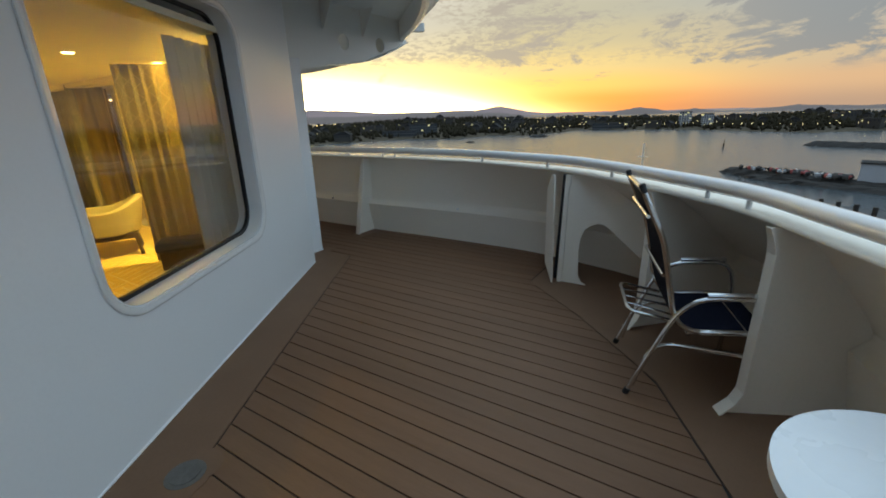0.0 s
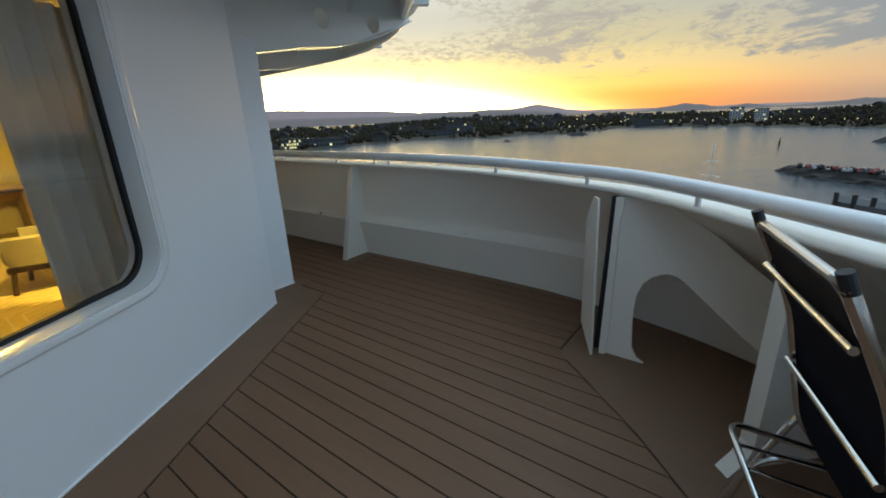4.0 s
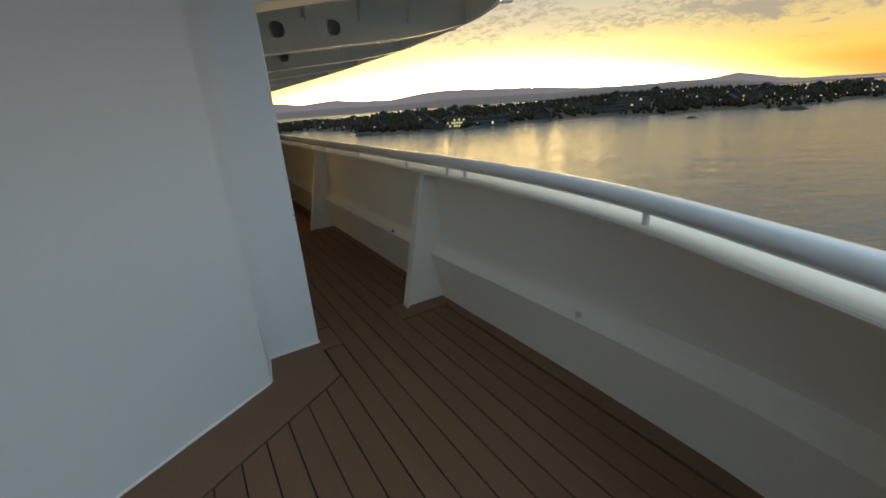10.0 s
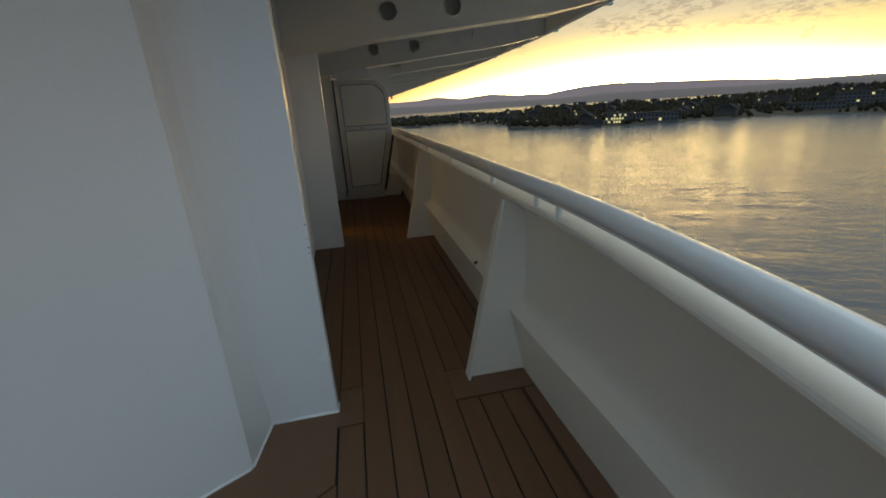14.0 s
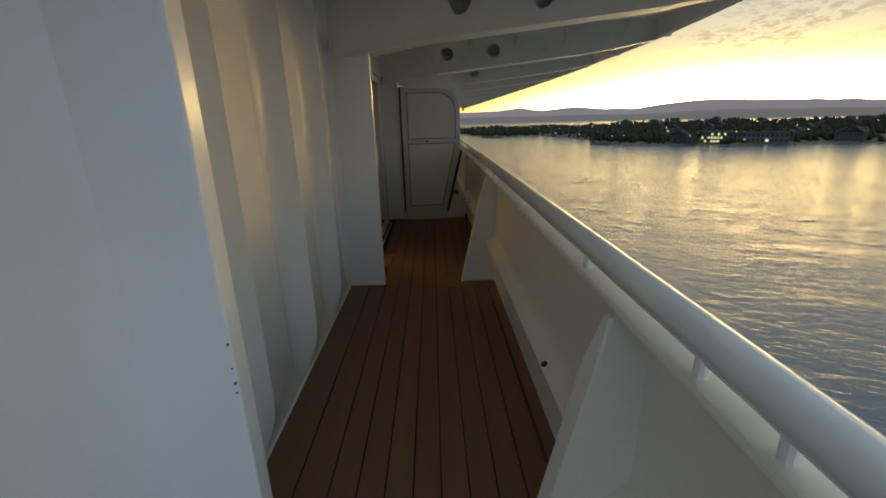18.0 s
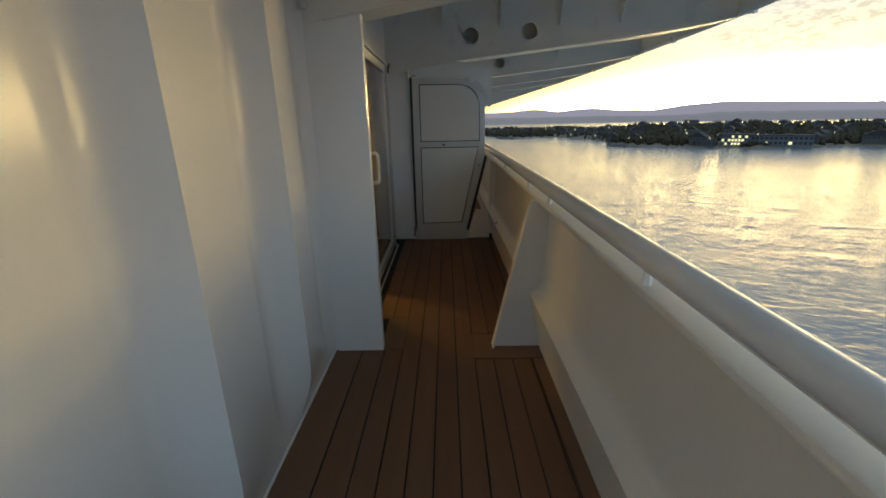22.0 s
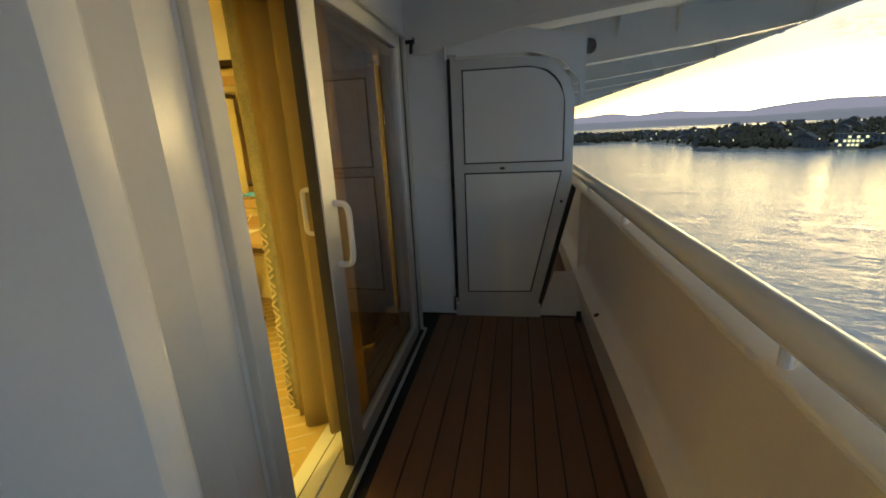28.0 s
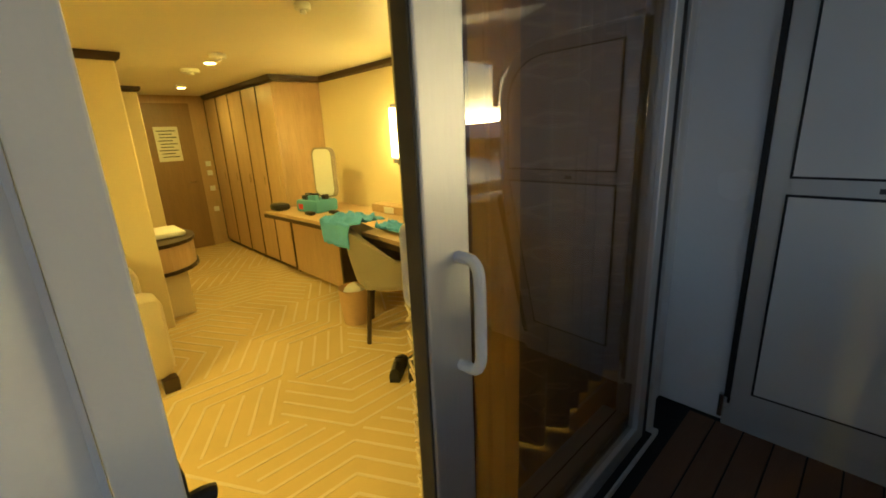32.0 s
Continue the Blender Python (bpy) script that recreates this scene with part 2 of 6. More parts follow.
def share(name, me, parent, m):
    """Another object on the same mesh, at the pose m."""
    ob = new(name, me)
    ob.parent = parent
    ob.matrix_basis = m
    return ob


def thing(name, label, category, at=(0, 0, 0), rz=0.0, group="", kind=""):
    ob = new(name)
    ob.matrix_basis = pose(*at, 0, 0, rz)
    return tagged(ob, label, category, group, kind)


def box(x0, x1, y0, y1, z0, z1, bevel=0.0, bm=None, seg=2):
    own = bmesh.new()
    bmesh.ops.create_cube(own, size=1, matrix=Matrix.LocRotScale(((x0 + x1) / 2, (y0 + y1) / 2, (z0 + z1) / 2), None, (x1 - x0, y1 - y0, z1 - z0)))
    if bevel:
        bmesh.ops.bevel(own, geom=own.edges[:], offset=bevel, segments=seg, profile=0.5, affect="EDGES")
    return merge(bm, own)


def merge(bm, own):
    if bm is None:
        return own
    me = bpy.data.meshes.new("tmp")
    own.to_mesh(me)
    own.free()
    bm.from_mesh(me)
    bpy.data.meshes.remove(me)
    return bm


def prism(pts, lo, hi, m=None, bevel=0.0, bm=None):
    """A polygon in the xy plane drawn out from lo to hi along z, then put at m."""
    own = bmesh.new()
    a = [own.verts.new((x, y, lo)) for x, y in pts]
    b = [own.verts.new((x, y, hi)) for x, y in pts]
    own.faces.new(a[::-1])
    own.faces.new(b)
    k = len(pts)
    for i in range(k):
        own.faces.new((a[i], a[(i + 1) % k], b[(i + 1) % k], b[i]))
    if bevel:
        rim = [e for e in own.edges if abs(e.verts[0].co.z - e.verts[1].co.z) < 1e-6]
        bmesh.ops.bevel(own, geom=rim, offset=bevel, segments=2, profile=0.5, affect="EDGES")
    if m is not None:
        own.transform(m)
    return merge(bm, own)


def sheet(rows, bm=None, closed=False, caps=False):
    """Faces between rows of points; closed joins each row's ends."""
    bm = bm or bmesh.new()
    vs = [[bm.verts.new(p) for p in r] for r in rows]
    k = len(rows[0])
    for a, b in zip(vs, vs[1:]):
        for i in range(k if closed else k - 1):
            bm.faces.new((a[i], a[(i + 1) % k], b[(i + 1) % k], b[i]))
    if caps:
        bm.faces.new(vs[0][::-1])
        bm.faces.new(vs[-1])
    return bm


def tube(points, r, bm=None, sides=12, loop=False):
    """A round tube along points."""
    pts = [Vector(p) for p in points]
    k = len(pts)
    rows, side = [], None
    for i, p in enumerate(pts):
        a = pts[(i - 1) % k] if loop or i else p
        b = pts[(i + 1) % k] if loop or i < k - 1 else p
        t = (b - a).normalized()
        if side is None:
            side = t.orthogonal().normalized()
        side = (side - t * side.dot(t)).normalized()
        other = t.cross(side)
        rows.append([p + r * (math.cos(q) * side + math.sin(q) * other) for q in (2 * math.pi * j / sides for j in range(sides))])
    if loop:
        rows.append(rows[0])
    bm = sheet(rows, bm, True, not loop)
    if loop:
        bmesh.ops.remove_doubles(bm, verts=bm.verts, dist=1e-6)
    return bm


def rounded(points, r, n=5, loop=False):
    """Points with each corner turned into an arc of about radius r."""
    pts = [Vector(p) for p in points]
    out = [] if loop else [pts[0]]
    k = len(pts)
    for i in range(0 if loop else 1, k if loop else k - 1):
        p, a, b = pts[i], pts[i - 1], pts[(i + 1) % k]
        ra = min(r, (a - p).length * 0.48)
        rb = min(r, (b - p).length * 0.48)
        s, e = p + (a - p).normalized() * ra, p + (b - p).normalized() * rb
        for j in range(n + 1):
            t = j / n
            out.append(s * (1 - t) ** 2 + 2 * p * t * (1 - t) + e * t * t)
    if not loop:
        out.append(pts[-1])
    return out


def spline(points, step):
    """Catmull-Rom through points, sampled about every step metres."""
    pts = [Vector(p) for p in points]
    pts = [2 * pts[0] - pts[1]] + pts + [2 * pts[-1] - pts[-2]]
    out = []
    for i in range(1, len(pts) - 2):
        a, b, c, d = pts[i - 1 : i + 3]
        k = max(2, int((c - b).length / step))
        for j in range(k):
            t = j / k
            out.append(0.5 * (2 * b + (c - a) * t + (2 * a - 5 * b + 4 * c - d) * t * t + (3 * b - a - 3 * c + d) * t ** 3))
    return out + [pts[-2]]


def disc(r, z0, z1, n=32, m=None, bevel=0.0, bm=None):
    return prism([(r * math.cos(2 * math.pi * i / n), r * math.sin(2 * math.pi * i / n)) for i in range(n)], z0, z1, m, bevel, bm)


# ---- the bulwark: foot, knuckle, wall and cap along the deck's edge ----
FOOT = [(1.00, 14.0), (1.02, 6.0), (1.02, 2.8), (1.04, 0.0), (1.035, -2.7), (1.06, -3.6), (1.07, -4.4), (1.05, -5.0), (0.95, -5.55), (0.76, -6.2), (0.38, -6.85), (-0.28, -7.25), (-1.0, -7.45), (-2.0, -7.70), (-3.5, -8.0), (-6.0, -8.1)]
EDGE = [(0.95, 14.0), (0.96, 6.0), (0.968, 2.8), (0.965, 0.0), (0.945, -2.7), (0.925, -3.6), (0.83, -4.4), (0.655, -5.0), (0.43, -5.57), (0.13, -5.97), (-0.2, -6.31), (-0.7, -6.77), (-1.19, -7.03), (-2.0, -7.36), (-3.5, -7.7), (-6.0, -7.9)]


def along(a, b, n=12):
    pa, pb = [Vector((*p, 0)) for p in a], [Vector((*p, 0)) for p in b]
    fa, fb = [], []
    for src, dst in ((pa, fa), (pb, fb)):
        ext = [2 * src[0] - src[1]] + src + [2 * src[-1] - src[-2]]
        for i in range(1, len(ext) - 2):
            p, q, r, s = ext[i - 1 : i + 3]
            for j in range(n):
                t = j / n
                dst.append(0.5 * (2 * q + (r - p) * t + (2 * p - 5 * q + 4 * r - s) * t * t + (3 * q - p - 3 * r + s) * t ** 3))
        dst.append(ext[-2])
    return fa, fb


foot_line, edge_line = along(FOOT, EDGE)


def outward(line):
    out = []
    for i in range(len(line)):
        t = (line[min(i + 1, len(line) - 1)] - line[max(i - 1, 0)]).normalized()
        out.append(Vector((-t.y, t.x, 0)))
    return out


foot_out, edge_out = outward(foot_line), outward(edge_line)


def lifted(p, z):
    return Vector((p.x, p.y, z))


CAP_Z = 0.992
rows = []
for f, e, nf, ne in zip(foot_line, edge_line, foot_out, edge_out):
    top = e + ne * 0.10
    knee = f - nf * 0.078
    inside = [(f, -0.05), (f, 0.02), (f.lerp(knee, 0.965), 0.371), (knee, 0.383), (knee + nf * 0.009, 0.389), (knee + nf * 0.060, 0.424), (knee + nf * 0.071, 0.434), (knee + nf * 0.080, 0.449), (knee + nf * 0.086, 0.475), ((f + nf * 0.012).lerp(top, 0.12), 0.55), ((f + nf * 0.02).lerp(top, 0.6), 0.80), (top, CAP_Z)]
    rows.append([lifted(p, z) for p, z in inside + [(top + ne * 0.03, CAP_Z), (f + nf * 0.10, 0.45), (f + nf * 0.05, -0.6)]])
wall_bulwark = tagged(part("wall_bulwark", sheet(rows), M_BULWARK, smooth=True), "white painted steel bulwark with a knuckle along its middle", "bulwark", kind="structure")
rows = []
for e, ne in zip(edge_line, edge_out):
    rows.append([lifted(e + ne * a, z) for a, z in ((0.013, CAP_Z - 0.006), (0.005, CAP_Z - 0.003), (0.0, CAP_Z + 0.005), (0.001, CAP_Z + 0.013), (0.006, CAP_Z + 0.019), (0.014, CAP_Z + 0.022), (0.18, CAP_Z + 0.022), (0.196, CAP_Z + 0.010), (0.196, CAP_Z - 0.006))])
part("cap", sheet(rows, closed=True, caps=True), M_BULWARK, wall_bulwark, "flat steel cap plate", True)
RAIL_IN, RAIL_Z, RAIL_R = 0.032, 1.094, 0.039
handrail = tagged(part("handrail", tube([lifted(e + ne * RAIL_IN, RAIL_Z) for e, ne in zip(edge_line, edge_out)], RAIL_R, sides=20), M_RAIL, smooth=True), "thick white glossy tubular handrail above the bulwark cap", "handrail")


def near(line, x, y):
    return min(range(len(line)), key=lambda i: (line[i].x - x) ** 2 + (line[i].y - y) ** 2)


def edge_at(x, y):
    """The place on the cap's inner edge nearest to a point, and the way outwards there."""
    best = None
    for a, b in zip(edge_line, edge_line[1:]):
        d = b - a
        t = min(1, max(0, (Vector((x, y, 0)) - a).dot(d) / d.dot(d)))
        p = a + d * t
        r = (p - Vector((x, y, 0))).length
        if best is None or r < best[0]:
            best = (r, p, Vector((-d.y, d.x, 0)).normalized())
    return best[1], best[2]


for x, y in ((0.96, 2.55), (0.98, 1.55), (0.98, 0.35), (0.98, -0.25), (0.98, -1.4), (0.96, -2.45), (0.94, -3.05), (0.93, -3.25), (0.78, -4.55), (0.5, -5.35), (0.1, -6.0), (-0.55, -6.62), (-0.78, -6.78), (-1.6, -7.2), (-2.8, -7.6), (0.96, 4.2), (0.96, 5.6), (0.95, 8.4)):
    p, o = edge_at(x, y)
    q = p + o * RAIL_IN
    part("post", tube([lifted(q, CAP_Z + 0.020), lifted(q, RAIL_Z - 0.02)], 0.013, sides=10), M_RAIL, handrail, smooth=True)


TAPERED = ((-0.232, 0.0, 1.0), (-0.214, 0.08, 1.0), (-0.049, 0.84, 1.0), (-0.010, CAP_Z - 0.008, 0.3))
WAISTED = ((-0.090, 0.0, 1.0), (-0.070, 0.020, 1.0), (-0.025, 0.065, 1.0), (0.004, 0.13, 1.0), (0.010, 0.60, 1.0), (0.012, 0.86, 1.0), (0.0, 0.92, 0.8), (-0.024, CAP_Z - 0.008, 0.6))


def fin(x, y, edge, wide=0.075, name="bulwark_bracket"):
    """A bracket plate with a flange on its inner edge. edge: rows of inboard offset from the cap's edge, height and share of the flange's width."""
    p, o = edge_at(x, y)
    t = Vector((-o.y, o.x, 0))
    i = near(foot_line, p.x + o.x * 0.2, p.y + o.y * 0.2)
    depth = max(0.12, (foot_line[i] - p).dot(o)) + 0.02
    m = Matrix.Translation(p) @ Matrix((o, t, (0, 0, 1))).transposed().to_4x4()
    ob = thing(name, "white painted steel bracket plate with a flanged edge", "bracket", group="bulwark brackets")
    web = [(depth - 0.012, 0.0), (depth - 0.088, 0.385), (depth - 0.01, 0.445), (depth, 0.53), (0.11, CAP_Z - 0.008)] + [(a, z) for a, z, w in edge[::-1]]
    flat = m @ Matrix(((1, 0, 0, 0), (0, 0, 1, 0), (0, 1, 0, 0), (0, 0, 0, 1)))
    part("web", prism(web, -0.006, 0.006, flat), M_BULWARK, ob)
    rows = [[m @ Vector(v) for v in ((a - 0.006, -w * wide / 2, z), (a - 0.006, w * wide / 2, z), (a + 0.006, w * wide / 2, z), (a + 0.006, -w * wide / 2, z))] for a, z, w in edge]
    part("flange", sheet(rows, closed=True, caps=True), M_BULWARK, ob)
    return ob


fin(0.965, 0.03, TAPERED)
fin(0.945, -2.74, TAPERED)
fin(-0.25, -6.35, WAISTED, 0.07)
fin(-0.98, -6.92, WAISTED, 0.07)
fin(0.96, 5.5, TAPERED)


# ---- deck ----
floor = tagged(part("floor_deck", prism([(-9, -8.6), (1.5, -8.6), (1.5, 14), (-9, 14)], -0.30, -0.007), M_CAULK), "dark caulked underlay of the ship's open deck", "deck", kind="structure")
WA = Vector((-0.36, -3.10, 0))
WD = Vector((0.856, 0.517, 0)).normalized()
WN = Vector((WD.y, -WD.x, 0))


def wall_line(x, off):
    """The y of a line alongside the window wall, off metres out from it."""
    p = WA + WN * off
    return p.y + (x - p.x) * WD.y / WD.x


LOWER = [(1.2, -5.375), (0.2, -5.375), (-0.28, -5.95), (-0.89, -6.55), (-1.57, -6.90), (-3.0, -7.30), (-6.0, -7.5)]


def lower(x):
    for (x1, y1), (x0, y0) in zip(LOWER, LOWER[1:]):
        if x0 <= x <= x1:
            return y0 + (y1 - y0) * (x - x0) / (x1 - x0)
    return -7.5


def plate(name, pts, mat=M_MARGIN):
    part(name, prism(pts, -0.02, 0.0, bevel=0.0), mat, floor)


# margins: along the window wall, round the pilaster and the brackets, along the stern
a, b = WA - WD * 5.2, WA + WD * 0.02
c, d = Vector((0.0, -3.27, 0)), Vector((-4.6, wall_line(-4.6, 0.335), 0))
plate("margin_board", [(a.x, a.y), (b.x - 0.06, b.y - 0.02), (-0.42, -2.95), (-0.42, -2.84), (0.010, -2.80), (0.010, -2.662), (0.128, -2.662), (0.128, -2.94), (0.0, -2.94), (0.0, wall_line(0.0, 0.335)), (d.x, d.y)])
plate("margin_board", [(-0.38, -2.755), (-0.142, -2.755), (-0.142, -0.005), (-0.38, -0.005)])
plate("margin_board", [(0.60, -2.905), (1.08, -2.905), (1.08, -2.655), (0.60, -2.655)])
plate("margin_board", [(0.60, -0.125), (1.08, -0.125), (1.08, 0.19), (0.60, 0.19)])
plate("margin_board", [(-0.02, -0.0), (0.128, -0.0), (0.128, 0.46), (-0.02, 0.46)])
plate("margin_board", [(0.97, -5.37), (1.12, -5.37), (1.12, -2.915), (0.97, -2.915)])
plate("margin_board", [(0.97, -2.648), (1.08, -2.648), (1.08, -0.132), (0.97, -0.132)])
plate("margin_board", [(0.97, 0.197), (1.08, 0.197), (1.08, 2.9), (0.97, 2.9)])
stern = [(x, lower(x) - 0.006) for x in (1.0, 0.2, -0.28, -0.89, -1.57, -3.0, -6.0)]
plate("margin_board", stern + [(-6.0, -8.2), (-2.0, -7.9), (-0.2, -7.45), (0.6, -6.95), (1.0, -6.2), (1.12, -5.37)])
plate("margin_board", [(-0.9, 3.0), (1.1, 3.0), (1.1, 14), (-0.9, 14)])


def plank(x0, x1, ya0, ya1, yb0, yb1):
    g = 0.0035
    bm = bmesh.new()
    pts = [(x0 + g, ya0 + g), (x1 - g, ya1 + g), (x1 - g, yb1 - g), (x0 + g, yb0 - g)]
    lo = [bm.verts.new((x, y, -0.012)) for x, y in pts]
    mid = [bm.verts.new((x, y, -0.0015)) for x, y in pts]
    cx, cy = sum(p[0] for p in pts) / 4, sum(p[1] for p in pts) / 4
    hi = [bm.verts.new((x + (0.0015 if x < cx else -0.0015), y + (0.0015 if y < cy else -0.0015), 0.0)) for x, y in pts]
    for s, t in ((lo, mid), (mid, hi)):
        for i in range(4):
            bm.faces.new((s[i], s[(i + 1) % 4], t[(i + 1) % 4], t[i]))
    bm.faces.new(hi)
    part("plank", bm, M_PLANK, floor)


SEAM0, PITCH = 0.128, 0.1185
for k in range(-36, 8):
    x0, x1 = SEAM0 + k * PITCH, SEAM0 + (k + 1) * PITCH
    if x0 < -4.2:
        continue
    x1 = min(x1, 0.966)
    lo0, lo1 = lower(x0) + 0.003, lower(x1) + 0.003
    if x1 <= 0.02:
        plank(x0, x1, lo0, lower(x1) + 0.003, wall_line(x0, 0.342), wall_line(x1, 0.342))
    elif x1 <= 0.13:
        plank(max(x0, 0.002), x1, lower(max(x0, 0.002)) + 0.003, lo1, -2.945, -2.945)
    elif x0 < 0.59:
        plank(x0, x1, lo0, lo1, 2.72, 2.72)
    else:
        plank(x0, x1, lo0, lo1, -2.912, -2.912)
        plank(x0, x1, -2.648, -2.648, -0.132, -0.132)
        plank(x0, x1, 0.197, 0.197, 2.72, 2.72)
plank(-0.136, 0.009, -2.755, -2.755, -0.01, -0.01)
plank(0.009, 0.128, -2.655, -2.655, -0.006, -0.006)
plank(0.009, 0.128, 0.466, 0.466, 2.72, 2.72)
plank(-0.112, 0.009, 0.466, 0.466, 2.72, 2.72)


# ---- house walls ----
def wall_frame():
    """The frame of the window wall: x along it towards the bow, y outwards, z up, from its forward end."""
    return Matrix.Translation(WA) @ Matrix((WD, WN, (0, 0, 1))).transposed().to_4x4()


MW = wall_frame()
WIN = (-2.645, -1.05, 0.66, 2.22)


def round_rect(x0, x1, z0, z1, r, n=8):
    out = []
    for cx, cz, a0 in ((x1 - r, z0 + r, -90), (x1 - r, z1 - r, 0), (x0 + r, z1 - r, 90), (x0 + r, z0 + r, 180)):
        for j in range(n + 1):
            a = radians(a0 + 90 * j / n)
            out.append((cx + r * math.cos(a), cz + r * math.sin(a)))
    return out


def wall_with_hole(x0, x1, z0, z1, hole, thick, m):
    """A wall from y = -thick to 0 in its own frame, with one rounded opening right through it."""
    bm = bmesh.new()
    k = len(hole)
    rings = {}
    for y in (0.0, -thick):
        outer = [bm.verts.new((x, y, z)) for x, z in ((x1, z0), (x1, z1), (x0, z1), (x0, z0))]
        inner = [bm.verts.new((x, y, z)) for x, z in hole]
        q = k // 4
        for s in range(4):
            a, b = outer[s], outer[(s + 1) % 4]
            arc = inner[s * q : (s + 1) * q]
            for u, v in zip(arc, arc[1:]):
                bm.faces.new((a, u, v))
            bm.faces.new((a, arc[-1], inner[((s + 1) * q) % k], b))
        rings[y] = (outer, inner)
    for o in (0, 1):
        f, g = rings[0.0][o], rings[-thick][o]
        for i in range(len(f)):
            bm.faces.new((f[i], f[(i + 1) % len(f)], g[(i + 1) % len(g)], g[i]))
    bm.transform(m)
    return bm


hole = round_rect(*WIN, 0.20)
wall_window = tagged(part("wall_window", wall_with_hole(-6.5, 0.0, 0.0, 2.75, hole, 0.20, MW), M_WALL, smooth=True), "smooth white painted steel house wall with a large rounded window", "wall", kind="structure")
window_1 = tagged(thing("window_1", "large fixed cabin window with rounded corners and a black gasket", "window"), kind="structure")


def ring(outer, inner, y0, y1, m):
    rows = [[(x, y0, z) for x, z in outer], [(x, y1, z) for x, z in outer], [(x, y1, z) for x, z in inner], [(x, y0, z) for x, z in inner], [(x, y0, z) for x, z in outer]]
    bm = sheet(rows, closed=True)
    bmesh.ops.remove_doubles(bm, verts=bm.verts, dist=1e-6)
    bm.transform(m)
    return bm


x0, x1, z0, z1 = WIN
hem = [(0.050, 0.002), (0.048, 0.009), (0.040, 0.012), (0.026, 0.011), (0.013, 0.006), (0.004, -0.006), (-0.002, -0.024), (-0.008, -0.060), (-0.012, -0.104)]
rows = [[MW @ Vector((x, y, z)) for x, z in round_rect(x0 - d, x1 + d, z0 - d, z1 + d, 0.20 + d)] for d, y in hem]
part("window_frame", sheet(rows, closed=True), M_RAIL, window_1, "glossy white rounded window surround", True)
part("gasket", ring(round_rect(x0 + 0.010, x1 - 0.010, z0 + 0.010, z1 - 0.010, 0.19), round_rect(x0 + 0.034, x1 - 0.034, z0 + 0.034, z1 - 0.034, 0.17), -0.128, -0.100, MW), M_RUBBER, window_1, "black rubber gasket", True)
bm = prism(round_rect(x0 + 0.02, x1 - 0.02, z0 + 0.02, z1 - 0.02, 0.19), -0.003, 0.003, MW @ pose(0, -0.117, 0, 90))
pane = part("pane", bm, M_GLASS, window_1, "clear window glass")
pane.visible_shadow = False

# wall end, pilaster, corridor wall, pillar, far wall strip
soft = [(-0.3605, -3.0995), (-0.350, -3.094), (-0.361, -3.05), (-0.371, -3.00), (-0.376, -2.96), (-0.373, -2.92), (-0.359, -2.885), (-0.330, -2.858), (-0.285, -2.841), (-0.19, -2.822)]
crisp = [(-0.3605, -3.0995), (-0.352, -3.094), (-0.344, -3.04), (-0.336, -2.98), (-0.328, -2.92), (-0.321, -2.87), (-0.316, -2.833), (-0.29, -2.829), (-0.24, -2.8285), (-0.19, -2.822)]
rows = [[(c[0] + (a[0] - c[0]) * f, c[1] + (a[1] - c[1]) * f, z) for z, f in ((-0.02, 0.0), (0.02, 0.0), (0.12, 0.10), (0.28, 0.35), (0.48, 0.75), (0.70, 1.0), (2.75, 1.0))] for a, c in zip(soft, crisp)]
tagged(part("wall_return", sheet(rows), M_WALL, smooth=True), "white painted steel wall end pressed into a soft hollow", "wall", kind="structure")
tagged(part("wall_pilaster", box(-0.40, 0.004, -2.828, -2.762, 0.0, 2.12, 0.006), M_WALL), "white painted steel pilaster plate standing out from the wall", "wall", kind="structure")
CREST_Y, BAY = -2.12, 0.722


def swedge(y):
    """Depth of the pressed wall: from each sharp crest a plain face runs back to a soft bend, then a steep ramp rises to the next crest."""
    u = (y - CREST_Y) % BAY
    if u < 0.46:
        return -0.245 - 0.1875 * u
    v = (u - 0.46) / (BAY - 0.46)
    return -0.331 * (2 * v**3 - 3 * v**2 + 1) - 0.0491 * (v**3 - 2 * v**2 + v) - 0.245 * (3 * v**2 - 2 * v**3) + 0.498 * (v**3 - v**2)


rows = []
for y in sorted([-2.765 + 2.765 * i / 360 for i in range(361)] + [CREST_Y + BAY * k + d for k in range(3) for d in (-0.0015, 0.0)]):
    d = swedge(y)
    rows.append([(-0.322 + (d + 0.322) * f, y, z) for z, f in ((-0.02, 0.0), (0.015, 0.02), (0.04, 0.08), (0.07, 0.20), (0.10, 0.36), (0.14, 0.56), (0.18, 0.74), (0.23, 0.89), (0.29, 0.98), (0.36, 1.0), (1.0, 1.0), (2.12, 1.0), (2.75, 1.0))])
tagged(part("wall_corridor", sheet(rows), M_WALL, smooth=True), "white painted steel wall pressed into soft upright corrugations", "wall", kind="structure")
tagged(part("wall_pillar", prism([(-0.42, 0.0), (-0.010, 0.0), (-0.003, 0.003), (0.0, 0.010), (0.0, 0.056), (-0.004, 0.064), (-0.05, 0.067), (-0.262, 0.075), (-0.270, 0.12), (-0.268, 0.17), (-0.258, 0.215), (-0.240, 0.262), (-0.200, 0.352)] + [(-0.201 - 0.034 * (j / 9) ** 2.2, 0.395 + 0.100 * j / 9) for j in range(10)] + [(-0.226, 0.503), (-0.42, 0.503)], 0.0, 2.10), M_WALL, smooth=True), "white painted steel pillar with a pressed wall running in to the door", "wall", kind="structure")
tagged(part("wall_over_pillar", box(-0.42, -0.22, -0.002, 0.501, 2.102, 2.75), M_WALL), "white painted steel wall above the pillar", "wall", kind="structure")
